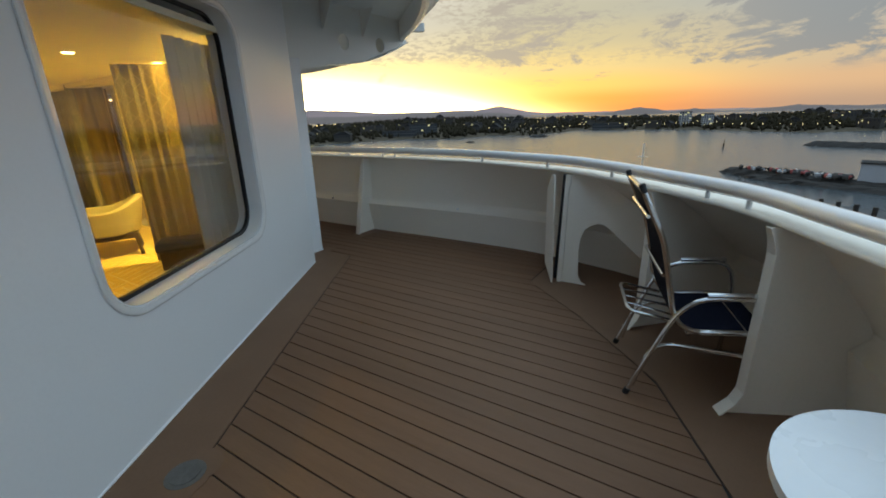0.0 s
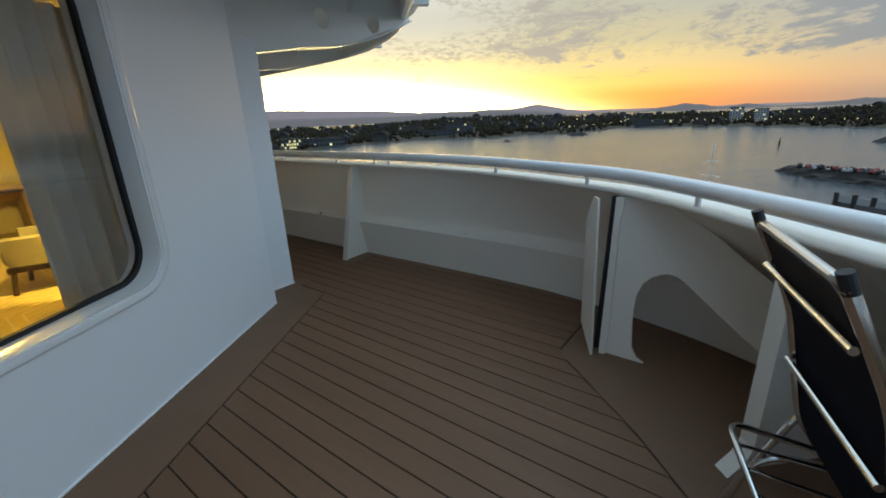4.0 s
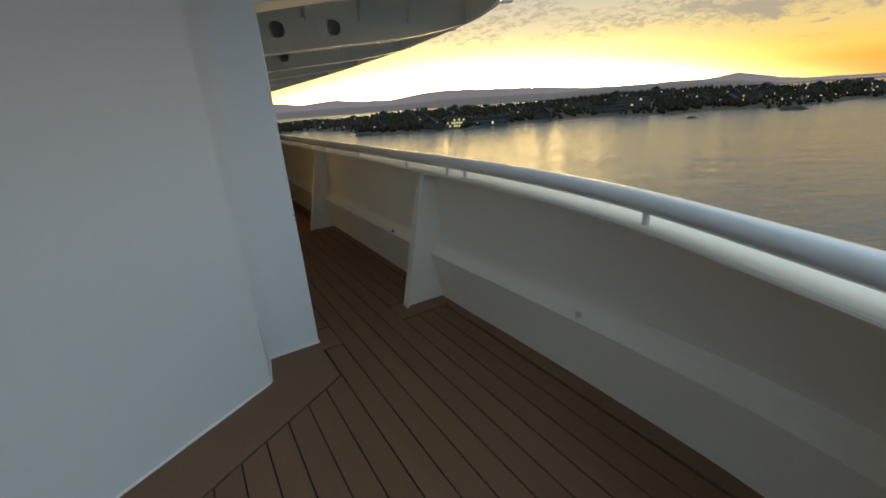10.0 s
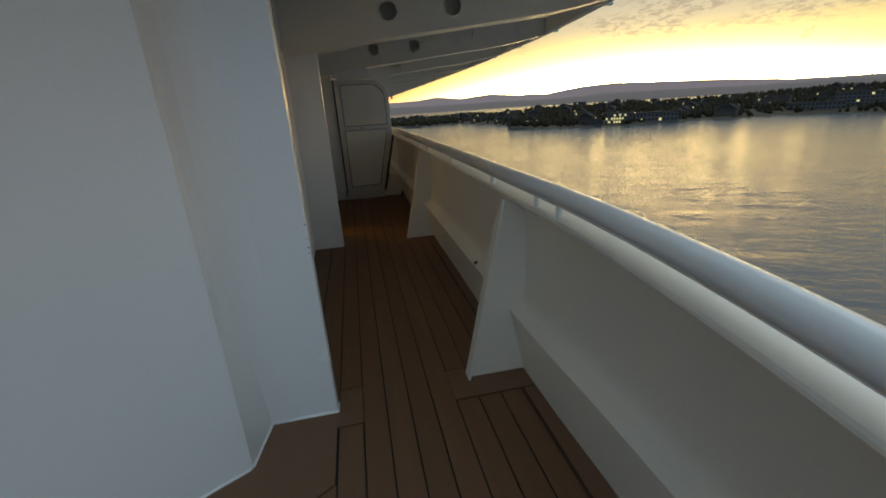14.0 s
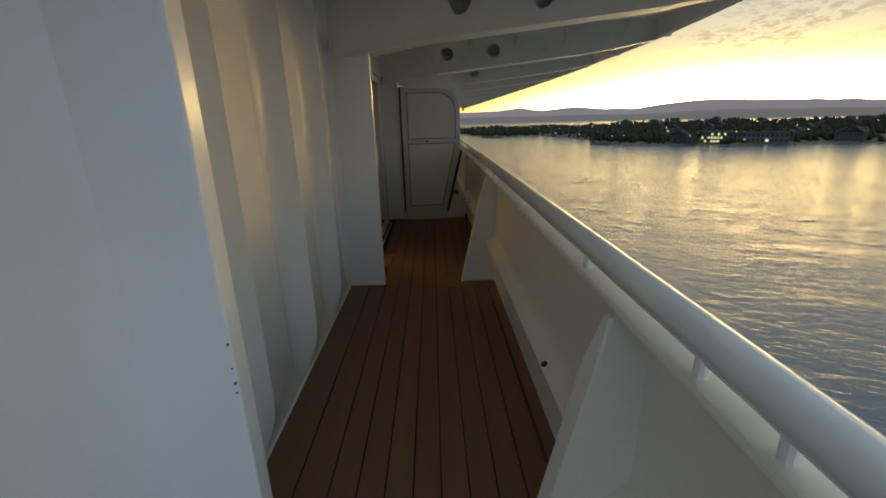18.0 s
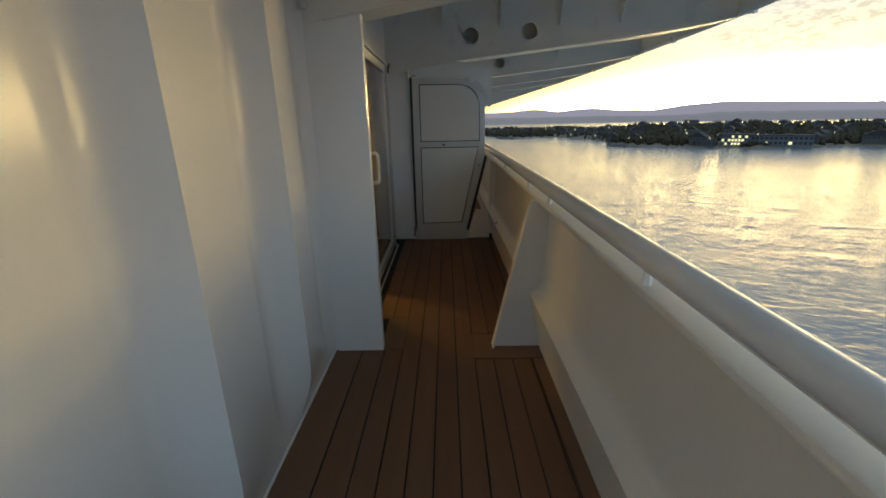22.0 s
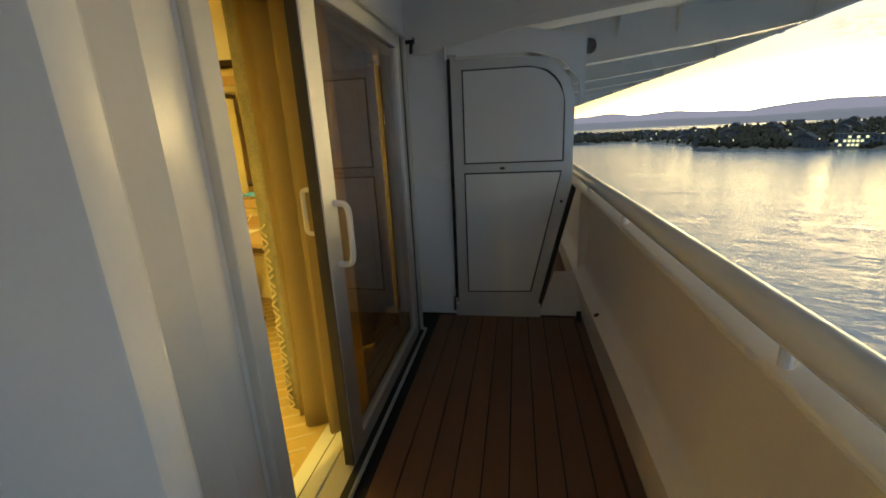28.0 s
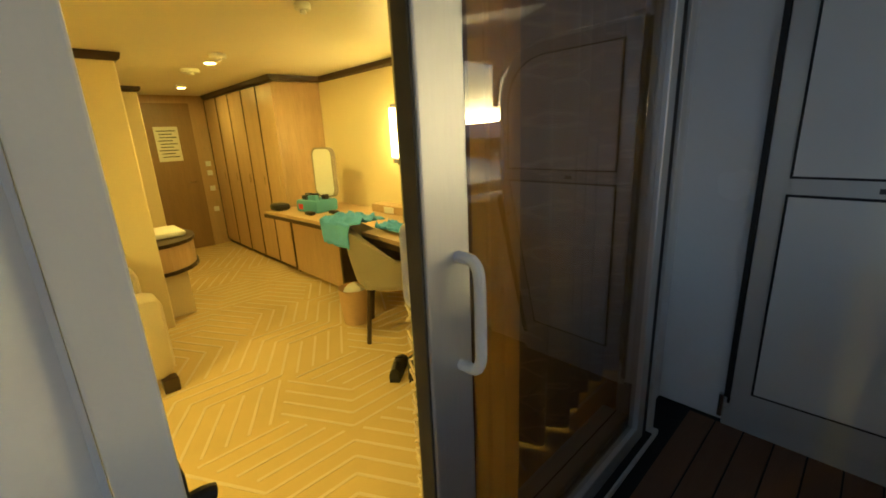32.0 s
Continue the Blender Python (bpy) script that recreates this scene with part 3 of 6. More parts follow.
tagged(part("wall_end_strip", box(-0.40, 0.03, 2.742, 2.80, 0.0, 2.75, 0.004), M_WALL), "white painted wall strip beside the balcony divider", "wall", kind="structure")
tagged(part("wall_door_side", box(-0.38, -0.27, 2.42, 2.745, 0.0, 2.75), M_WALL), "white painted wall beyond the sliding door", "wall", kind="structure")
tagged(part("wall_over_door", box(-0.38, -0.20, 0.50, 2.42, 2.055, 2.75), M_WALL), "white painted steel wall above the sliding door", "wall", kind="structure")
tagged(part("wall_beyond", box(-0.42, -0.30, 2.80, 14, 0.0, 2.75), M_WALL), "white painted house wall beyond the divider", "wall", kind="structure")

bead = lambda a, b, n, seed: tube([Vector(a).lerp(Vector(b), i / n) + Vector((0.002 * noise.noise(Vector((i * 0.9, seed, 0))), 0.002 * noise.noise(Vector((i * 0.9, seed, 5))), 0.004)) for i in range(n + 1)], 0.007, sides=6)
for k, (a, b, n) in enumerate((((*(WA - WD * 5.0 + WN * 0.002).xy, 0.0), (*(WA + WN * 0.002).xy, 0.0), 160), ((-0.352, -3.092, 0), (-0.314, -2.834, 0), 18), ((-0.314, -2.831, 0), (0.005, -2.831, 0), 24), ((0.005, -2.828, 0), (0.005, -2.765, 0), 8), ((-0.320, -2.66, 0), (-0.320, -0.01, 0), 110), ((-0.30, -0.003, 0), (0.0, -0.003, 0), 20))):
    tagged(part("trim_bead", bead(a, b, n, k), M_WALL, smooth=True), "rough white weld and sealant bead along the wall foot", "trim", kind="structure")

# ---- overhead deck: soffit, frames with lightening holes, edge fascia ----
RIM = [(3.75, 40.0), (3.95, 12.0), (3.80, 4.5), (3.62, 1.9), (3.30, -0.3), (2.90, -1.3), (2.36, -2.2), (1.60, -3.05), (0.80, -3.85), (-0.3, -4.65), (-2.0, -5.7), (-6.5, -8.4)]
rim = [Vector((p.x, p.y, 0)) for p in spline([(*p, 0) for p in RIM], 0.4)]
ceiling = tagged(part("ceiling_overhead", prism([(p.x, p.y) for p in rim] + [(-6.5, -3.0), (-0.6, -2.7), (-0.6, 40)], 2.75, 2.87), M_SOFFIT), "white painted underside of the deck above", "ceiling", kind="structure")
rim_out = [-o for o in outward(rim)] if outward(rim)[0].x < 0 else outward(rim)
rows = [[lifted(p + o * a, z) for a, z in ((-0.02, 2.56), (-0.015, 2.515), (0.02, 2.495), (0.055, 2.515), (0.06, 2.56), (0.06, 2.98), (-0.02, 2.98))] for p, o in zip(rim, rim_out)]
tagged(part("trim_fascia", sheet(rows, closed=True, caps=True), M_SOFFIT, smooth=True), "curved white painted edge plate of the deck above", "trim", kind="structure")


def rim_x(y):
    best = max((p for p in rim if abs(p.y - y) < 0.9), key=lambda p: -abs(p.y - y))
    return best.x


def web_frame(y):
    """A deep transverse frame whose foot rises outboard, with two round holes and small knees."""
    xe = rim_x(y) - 0.02
    ob = thing("overhead_girder", "white painted transverse steel girder with round lightening holes", "girder", group="overhead girders")
    rise = 2.50 - (2.1075 + 0.105 * (xe - 0.5))
    run = min(1.1, xe - 0.6)
    low = lambda x: 2.02 + 0.175 * x if x < 0.5 else 2.1075 + 0.105 * (x - 0.5) + rise * max(0.0, (x - xe + run) / run) ** 1.6
    bm = bmesh.new()
    holes = [0.74, 1.40]
    segs = [(-0.28, 0.5)] + [(0.5, 1.07), (1.07, 1.73)] + [(1.73, xe)]
    for a, b in segs:
        mid = [h for h in holes if a < h < b]
        if not mid:
            for j in range(10):
                u, v = a + (b - a) * j / 10, a + (b - a) * (j + 1) / 10
                bm.faces.new([bm.verts.new(c) for c in ((u, y, low(u)), (v, y, low(v)), (v, y, 2.75), (u, y, 2.75))])
        else:
            h, r, z = mid[0], 0.088, 2.36 + 0.05 * (mid[0] - 0.7)
            n = 24
            circ = [(h + r * math.cos(2 * math.pi * (i + 0.5) / n - math.pi * 0.75), z + r * math.sin(2 * math.pi * (i + 0.5) / n - math.pi * 0.75)) for i in range(n)]
            corners = [(b, low(b)), (b, 2.75), (a, 2.75), (a, low(a))]
            cv = [bm.verts.new((p, y, q)) for p, q in circ]
            kv = [bm.verts.new((p, y, q)) for p, q in corners]
            start = [max(range(n), key=lambda i: (circ[i][0] - h) * (c[0] - h) / abs(c[0] - h) + (circ[i][1] - z) * (1 if c[1] > z else -1)) for c in corners]
            for s in range(4):
                i, e = start[s], start[(s + 1) % 4]
                while i != e:
                    bm.faces.new((kv[s], cv[i], cv[(i + 1) % n]))
                    i = (i + 1) % n
                bm.faces.new((kv[s], cv[e], kv[(s + 1) % 4]))
    bmesh.ops.remove_doubles(bm, verts=bm.verts, dist=1e-5)
    web = part("web", bm, M_SOFFIT, ob)
    back = [-0.28 + (xe + 0.28) * j / 24 for j in range(25)]
    # added plate behind the holes blocks daylight, so the holes look dark
    if y > -1.0:
        part("rear_web", sheet([[(x, y + 0.16, low(x)), (x, y + 0.16, 2.748), (x, y + 0.170, 2.748), (x, y + 0.170, low(x))] for x in back], closed=True, caps=True), M_SOFFIT, ob)
    mod = web.modifiers.new("thick", "SOLIDIFY")
    mod.thickness, mod.offset = 0.012, 0.0
    rows = [[(x, y - 0.045, low(x) - 0.012), (x, y + 0.20, low(x) - 0.012), (x, y + 0.20, low(x)), (x, y - 0.045, low(x))] for x in [-0.2, 0.1, 0.32, 0.5] + [0.5 + (xe - 0.5) * j / 16 for j in range(1, 17)]]
    part("flange", sheet(rows, closed=True, caps=True), M_SOFFIT, ob)
    for x in (0.42, 1.07, 1.73, 2.40):
        if x < xe - 0.3:
            part("knee", prism([(0, 2.75), (-0.20, 2.75), (-0.19, 2.72), (-0.03, 2.47), (0, 2.46)], -0.006, 0.006, Matrix(((0, 0, 1, x), (1, 0, 0, y - 0.006), (0, 1, 0, 0), (0, 0, 0, 1)))), M_SOFFIT, ob)
    return ob


for y in (-2.77, 0.0, 2.74, 5.48, 8.22, 10.96, 13.7, 16.4, 19.2, 24.6, 30.1):
    web_frame(y)
for y in (-3.1, -0.9, 0.9, 2.8, 4.7, 6.8, 9.0, 12.0):
    k = min(range(len(rim)), key=lambda q: abs(rim[q].y - y))
    o = rim_out[k]
    lug = tagged(part("edge_bracket", box(0.0, 0.20, -0.045, 0.045, -0.05, 0.05, 0.008), M_WALL), "white painted bracket block at the deck edge above", "bracket", group="edge brackets")
    lug.matrix_basis = Matrix.Translation(lifted(rim[k] + o * 0.05, 2.60)) @ pose(0, 0, 0, 0, 0, math.degrees(math.atan2(o.y, o.x)))
for h, dz in ((2.69, 0.13), (2.72, 0.19), (2.75, 0.25)):
    tagged(part("edge_rail", tube([lifted(p + o * dz, h) for p, o in zip(rim, rim_out)], 0.024, sides=10), M_WALL, smooth=True), "white tubular rail along the deck edge above", "rail", group="upper edge rails")

# ---- divider at the end of the balcony ----
divider = thing("balcony_divider", "closed grey-white balcony divider with an aluminium frame and curved corner", "divider")


def upright(pts, y0, y1, bevel=0.0, bm=None):
    """A polygon in the xz plane drawn out along y."""
    return prism(pts, -y1, -y0, Matrix(((1, 0, 0, 0), (0, 0, -1, 0), (0, 1, 0, 0), (0, 0, 0, 1))), bevel, bm)


def arc(cx, cz, r, a0, a1, n=10):
    return [(cx + r * math.cos(radians(a0 + (a1 - a0) * j / n)), cz + r * math.sin(radians(a0 + (a1 - a0) * j / n))) for j in range(n + 1)]


outline = [(0.055, 0.10), (0.675, 0.10), (0.905, 1.08), (0.905, 1.62)] + arc(0.605, 1.62, 0.30, 0, 90) + [(0.055, 1.935)]
part("leaf", upright(outline, 2.70, 2.74, 0.003), M_FRAME, divider, "satin aluminium frame plate")
up_pts = [(0.145, 1.226), (0.832, 1.226), (0.832, 1.60)] + arc(0.582, 1.60, 0.25, 0, 90) + [(0.145, 1.852)]
lo_pts = [(0.142, 0.222), (0.618, 0.232), (0.822, 1.142), (0.142, 1.142)]


def grow(pts, d):
    cx, cz = sum(p[0] for p in pts) / len(pts), sum(p[1] for p in pts) / len(pts)
    return [(x + d * (1 if x > cx else -1), z + d * (1 if z > cz else -1)) for x, z in pts]


for pts in (up_pts, lo_pts):
    part("seal", upright(grow(pts, 0.010), 2.6925, 2.705), M_RUBBER, divider, "black rubber seal")
    part("panel", upright(pts, 2.690, 2.705), M_PANEL, divider, "grey-white laminate panel")
part("lock", upright([(0.395, 1.172), (0.43, 1.172), (0.43, 1.19), (0.395, 1.19)], 2.684, 2.70), M_STEEL, divider, "dark lock slot")
part("bolt", disc(0.011, 0, 0.012, 12, pose(0.835, 2.70, 0.93, 90)), M_STEEL, divider)
part("edge_seal", upright([(0.030, 0.16), (0.052, 0.16), (0.052, 1.94), (0.030, 1.94)], 2.695, 2.745), M_RUBBER, divider, "black rubber edge strip")
part("edge_seal", upright([(0.682, 0.13), (0.712, 0.12), (0.935, 1.02), (0.908, 1.05)], 2.700, 2.745), M_RUBBER, divider, "black rubber edge strip")
part("kick_plate", box(0.03, 0.70, 2.71, 2.75, 0.0, 0.098), M_FRAME, divider, "grey aluminium kick plate")
part("hinge", tube([(0.022, 2.70, 0.05), (0.022, 2.70, 0.17)], 0.013), M_CHROME, divider)
part("hinge", tube([(0.022, 2.70, 1.93), (0.022, 2.70, 2.02)], 0.013), M_CHROME, divider)
part("stay", box(0.03, 0.10, 2.69, 2.71, 1.945, 1.965), M_CHROME, divider)
tagged(part("wall_over_divider", upright([(0.03, 1.95), (0.62, 1.95), (0.80, 1.90), (0.93, 1.76), (0.945, 1.60), (0.97, 1.60), (0.97, 2.02), (0.55, 2.11), (0.03, 2.03)], 2.71, 2.74), M_WALL), "white painted plate closing the gap above the divider", "wall", kind="structure")
bracket = thing("bulwark_bracket", "low white painted steel bracket at the foot of the bulwark", "bracket", group="bulwark brackets")
part("web", upright([(0.69, 0.0), (1.03, 0.0), (0.955, 0.385), (0.93, 0.372), (0.80, 0.368)], 2.75, 2.762), M_BULWARK, bracket)
part("web_upper", upright([(0.97, 0.39), (1.04, 0.45), (1.05, 0.985), (0.975, 0.985)], 2.75, 2.76), M_BULWARK, bracket)
tagged(part("drain_pipe", tube([(0.985, 2.66, 0.0), (0.985, 2.66, 0.075)], 0.018), M_RUBBER, smooth=True), "short black drain pipe at the bulwark foot", "drain pipe")

# ---- sliding door ----
door_1 = tagged(thing("door_1", "half-open sliding balcony door of aluminium and dark glass", "sliding door"), kind="structure")
part("jamb", box(-0.27, -0.196, 0.505, 0.575, 0.0, 2.05, 0.004), M_PANEL, door_1, "pale grey painted jamb")
part("catch", tube(rounded([(-0.235, 0.575, 0.95), (-0.235, 0.60, 0.95), (-0.235, 0.612, 0.945)], 0.01), 0.014), M_RUBBER, door_1, "dark latch knob", True)
part("head", box(-0.30, -0.175, 0.50, 2.42, 2.03, 2.06, 0.004), M_FRAME, door_1)
part("jamb", box(-0.30, -0.185, 2.36, 2.42, 0.0, 2.05, 0.004), M_FRAME, door_1)
part("sill", box(-0.30, -0.16, 0.505, 2.42, 0.0, 0.028, 0.004), M_FRAME, door_1, "aluminium door track")
part("threshold", box(-0.445, -0.302, 0.505, 2.42, 0.0, 0.034, 0.004), M_PANEL, door_1, "pale painted inner threshold")
part("threshold_groove", box(-0.375, -0.370, 0.51, 2.42, 0.033, 0.035), M_STEEL, door_1)
part("track", box(-0.20, -0.17, 0.62, 2.36, 0.028, 0.034), M_RUBBER, door_1)
part("strike", box(-0.262, -0.206, 0.573, 0.579, 0.88, 1.02), M_STEEL, door_1, "dark strike plate")
part("gap_seal", box(-0.265, -0.20, 2.30, 2.36, 0.03, 2.03), M_RUBBER, door_1, "black brush seal")
leaf = thing("leaf", "aluminium door leaf with dark glass", "")
leaf.parent = door_1
Y0, Y1 = 1.025, 2.31
M_STILE = material("brushed_aluminium", (0.74, 0.74, 0.73), 0.46, metal=0.85, vary=0.03, scale=4, grain=140, bump=0.01, stretch=(1, 1, 0.1))
M_LEAFEDGE = material("dark_leaf_edge", (0.07, 0.065, 0.05), 0.8, vary=0.1)
M_DRAIN = material("weathered_drain_grey", (0.16, 0.15, 0.14), 0.55, metal=0.3, vary=0.15, scale=30, grain=90)
part("stile", box(-0.245, -0.195, Y0, Y0 + 0.125, 0.035, 2.03, 0.005), M_STILE, leaf)
part("stile", box(-0.245, -0.195, Y1 - 0.075, Y1, 0.035, 2.03, 0.005), M_STILE, leaf)
part("rail", box(-0.244, -0.196, Y0 + 0.105, Y1 - 0.075, 0.035, 0.115, 0.004), M_STILE, leaf)
part("rail", box(-0.244, -0.196, Y0 + 0.105, Y1 - 0.075, 1.955, 2.03, 0.004), M_STILE, leaf)
p = part("pane", box(-0.224, -0.216, Y0 + 0.10, Y1 - 0.07, 0.11, 1.96), M_TINT, leaf, "dark tinted glass")
p.visible_shadow = False
part("bead", box(-0.243, -0.200, Y0 - 0.008, Y0 - 0.0005, 0.037, 2.028, 0.002), M_LEAFEDGE, leaf, "dark grey strip on the leading edge")
part("handle", tube(rounded([(-0.195, 1.112, 0.955), (-0.135, 1.112, 0.955), (-0.135, 1.112, 1.205), (-0.195, 1.112, 1.205)], 0.05), 0.0125, sides=12), M_WHITE, leaf, "white bow handle", True)
part("handle", tube(rounded([(-0.245, 1.045, 1.10), (-0.285, 1.045, 1.10), (-0.285, 1.045, 1.27), (-0.245, 1.045, 1.27)], 0.02), 0.009, sides=10), M_WHITE, leaf, "slim white inner pull", True)
tap = thing("wall_tap", "small brass hose tap on the white wall", "tap")
part("body", tube([(-0.27, 2.70, 2.07), (-0.19, 2.70, 2.07)], 0.014), M_STEEL, tap, smooth=True)
part("spout", tube(rounded([(-0.21, 2.70, 2.07), (-0.21, 2.68, 2.04), (-0.21, 2.66, 1.99)], 0.02), 0.012), M_STEEL, tap, smooth=True)
part("lever", box(-0.20, -0.185, 2.67, 2.74, 2.085, 2.095, 0.002), M_CHROME, tap)
lamp = thing("wall_lamp_stub", "small cream sensor fixed near the top of the wall", "sensor")
part("body", tube([(-0.30, 0.002, 2.05), (-0.30, -0.035, 2.05)], 0.022), M_WHITE, lamp, smooth=True)
part("knob", tube([(-0.30, -0.035, 2.03), (-0.30, -0.035, 2.11)], 0.020), M_WHITE, lamp, smooth=True)

# ---- stacked sling chair ----
def sling_chair(at, rz):
    ob = thing("sling_chair", "aluminium tube patio chair with a navy mesh sling", "chair", at, rz)
    r = 0.0125
    for s in (-1, 1):
        x = 0.275 * s
        part("leg_frame", tube(rounded([(x, -0.29, 0.0), (x, -0.10, 0.50), (x, 0.0, 0.60), (x, 0.30, 0.62), (x, 0.34, 0.40), (x, 0.32, 0.0)], 0.09), r), M_CHROME, ob, "polished aluminium leg and arm tube", True)
        part("side_rail", tube(rounded([(x * 0.93, 0.33, 0.40), (x * 0.93, 0.25, 0.425), (x * 0.93, -0.02, 0.40), (x * 0.93, -0.10, 0.47), (x * 0.93, -0.19, 0.88), (x * 0.93, -0.31, 1.128)], 0.08), 0.0145), M_CHROME, ob, "polished aluminium side tube", True)
        part("lower_rail", tube(rounded([(x * 0.96, -0.255, 0.05), (x * 0.96, -0.20, 0.27), (x * 0.96, -0.12, 0.325), (x * 0.96, 0.26, 0.30), (x * 0.96, 0.325, 0.22), (x * 0.96, 0.325, 0.02)], 0.06), 0.011), M_CHROME, ob, "polished lower seat tube", True)
        part("arm_pad", tube([(x, 0.03, 0.618), (x, 0.27, 0.634)], 0.015, sides=10), M_CHROME, ob, smooth=True)
        part("foot", tube([(x, 0.32, 0.0), (x, 0.322, 0.03)], 0.017), M_RUBBER, ob)
        part("foot", tube([(x, -0.29, 0.0), (x, -0.278, 0.03)], 0.017), M_RUBBER, ob)
        part("cap", tube([(x * 0.93, -0.305, 1.118), (x * 0.93, -0.322, 1.160)], 0.015), M_RUBBER, ob, "black end cap")
    for y, z in ((0.25, 0.405), (-0.02, 0.385), (-0.175, 0.70), (-0.275, 1.0)):
        part("cross_tube", tube([(-0.25, y, z), (0.25, y, z)], 0.010), M_CHROME, ob, smooth=True)
    part("head_tube", tube(rounded([(-0.256, -0.292, 1.085), (-0.24, -0.312, 1.130), (0.24, -0.312, 1.130), (0.256, -0.292, 1.085)], 0.04), r), M_CHROME, ob, smooth=True)
    prof = [(0.34, 0.415), (0.15, 0.405), (0.01, 0.40), (-0.07, 0.43), (-0.105, 0.52), (-0.15, 0.72), (-0.19, 0.87), (-0.30, 1.105)]
    rows = []
    for d in (0.004, -0.004):
        rows += [[(x, y + d, z + d) for x in (-0.245, -0.12, 0.0, 0.12, 0.245)] for y, z in (prof if d > 0 else prof[::-1])]
    rows.append(rows[0])
    part("sling", sheet(rows), M_SLING, ob, "taut navy mesh sling", True)
    loop = rounded([(-0.20, -0.05, 0.42), (0.20, -0.05, 0.42), (0.20, -0.31, 0.47), (-0.20, -0.31, 0.47)], 0.06, loop=True)
    part("stretcher", tube(loop, 0.010, loop=True), M_CHROME, ob, "looped tube behind the seat", True)
    for x in (-0.12, 0.0, 0.12):
        part("brace", tube([(x, -0.05, 0.42), (x * 0.8, -0.31, 0.47)], 0.006), M_CHROME, ob)
    return ob


sling_chair((-0.74, -6.62, 0.0), 196)

table = thing("side_table", "round white balcony table with a rounded edge", "table", (-2.18, -7.21, 0.0))
part("tabletop", disc(0.345, 0.66, 0.69, 64, bevel=0.010), M_TABLE, table, smooth=True)
part("column", tube([(0, 0, 0.02), (0, 0, 0.66)], 0.03), M_CHROME, table, smooth=True)
part("base", disc(0.22, 0.0, 0.025, 40, bevel=0.008), M_CHROME, table, smooth=True)

# ---- partition bracket with the arched opening ----
divider_bracket = thing("divider_bracket", "white painted steel bracket with an arched opening", "bracket")
# the arched plate runs aft under the cap, the cover plate slants outboard to the bulwark; a seal strip closes the joint
arch_pts = [(5.60, 0.0), (5.84, 0.0), (5.80, 0.02), (5.765, 0.08), (5.752, 0.30), (5.760, 0.42), (5.79, 0.50), (5.844, 0.55), (5.90, 0.572), (5.949, 0.568), (6.0, 0.535), (6.261, 0.321), (6.42, 0.20), (6.62, 0.20), (6.50, 0.50), (6.12, 0.80), (5.86, CAP_Z - 0.013), (5.62, CAP_Z - 0.013)]
yz = Matrix(((0, 0, 1, 0), (-1, 0, 0, 0), (0, 1, 0, 0), (0, 0, 0, 1)))
lean = Matrix.Shear("XY", 4, (0.06, 0.0))
lean.translation = (0.352, 0, 0)
part("web", prism(arch_pts, -0.008, 0.008, lean @ yz), M_BULWARK, divider_bracket, "white plate with an arched opening")
part("flange", prism([(5.585, 0.0), (5.62, 0.0), (5.632, 0.16), (5.632, 0.84), (5.645, 0.90), (5.645, CAP_Z - 0.014), (5.60, CAP_Z - 0.014)], -0.03, -0.009, lean @ yz), M_BULWARK, divider_bracket)
part("seal", prism([(5.548, 0.02), (5.585, 0.02), (5.60, CAP_Z - 0.014), (5.572, CAP_Z - 0.014)], -0.012, 0.03, lean @ yz), M_RUBBER, divider_bracket, "black rubber seal strip")
o = Vector((0.76, 0.65, 0)).normalized()
mb = Matrix.Translation((0.275, -5.556, 0)) @ Matrix((o, (-o.y, o.x, 0), (0, 0, 1))).transposed().to_4x4() @ Matrix(((1, 0, 0, 0), (0, 0, -1, 0), (0, 1, 0, 0), (0, 0, 0, 1)))
part("cover_plate", prism([(0.0, 0.0), (0.012, 0.0), (0.176, 0.146), (0.190, 0.837), (0.105, CAP_Z - 0.014), (0.045, CAP_Z - 0.014), (0.0, 0.05)], -0.006, 0.006, mb), M_BULWARK, divider_bracket, "white cover plate with cut corners")
for x, y, z in ((1.018, -4.13, 0.410), (0.972, -2.05, 0.398), (0.968, 1.9, 0.398)):
    hole_ob = tagged(part("drain_hole", disc(0.016 if y < -3 else 0.015, 0.0, 0.006, 20), M_STILE if y < -3 else M_RUBBER), "small round dark drain hole in the bulwark", "drain hole", group="drain holes")
    hole_ob.matrix_basis = Matrix.Translation((x, y, z)) @ pose(0, 0, 0, 0, -34, 0)
scupper = thing("deck_scupper", "round grey deck drain set in a plain board", "deck drain", (-2.66, -4.84, 0.0))
part("rim", disc(0.085, 0.0, 0.004, 32, bevel=0.002), M_DRAIN, scupper)
part("pad", prism([(0.16 * math.cos(math.pi * k / 20 - 0.55), 0.16 * math.sin(math.pi * k / 20 - 0.55)) for k in range(21)] + [(-0.20, 0.10), (-0.12, -0.16)], -0.001, 0.0025), M_MARGIN, scupper, "rounded brown board round the drain")
part("grate", disc(0.062, 0.004, 0.007, 32), M_DRAIN, scupper)


mast = thing("antenna_mast", "thin pale whip mast with short cross arms outside the bulwark", "mast", (4.12, -5.73, 0.0))
part("pole", tube([(0, 0, -4.0), (0, 0, 0.98)], 0.009, sides=8), M_BULWARK, mast)
for z, w in ((0.60, 0.10), (0.78, 0.07)):
    part("arm", tube([(-w * 0.5, -w, z), (w * 0.5, w, z)], 0.006, sides=6), M_BULWARK, mast)
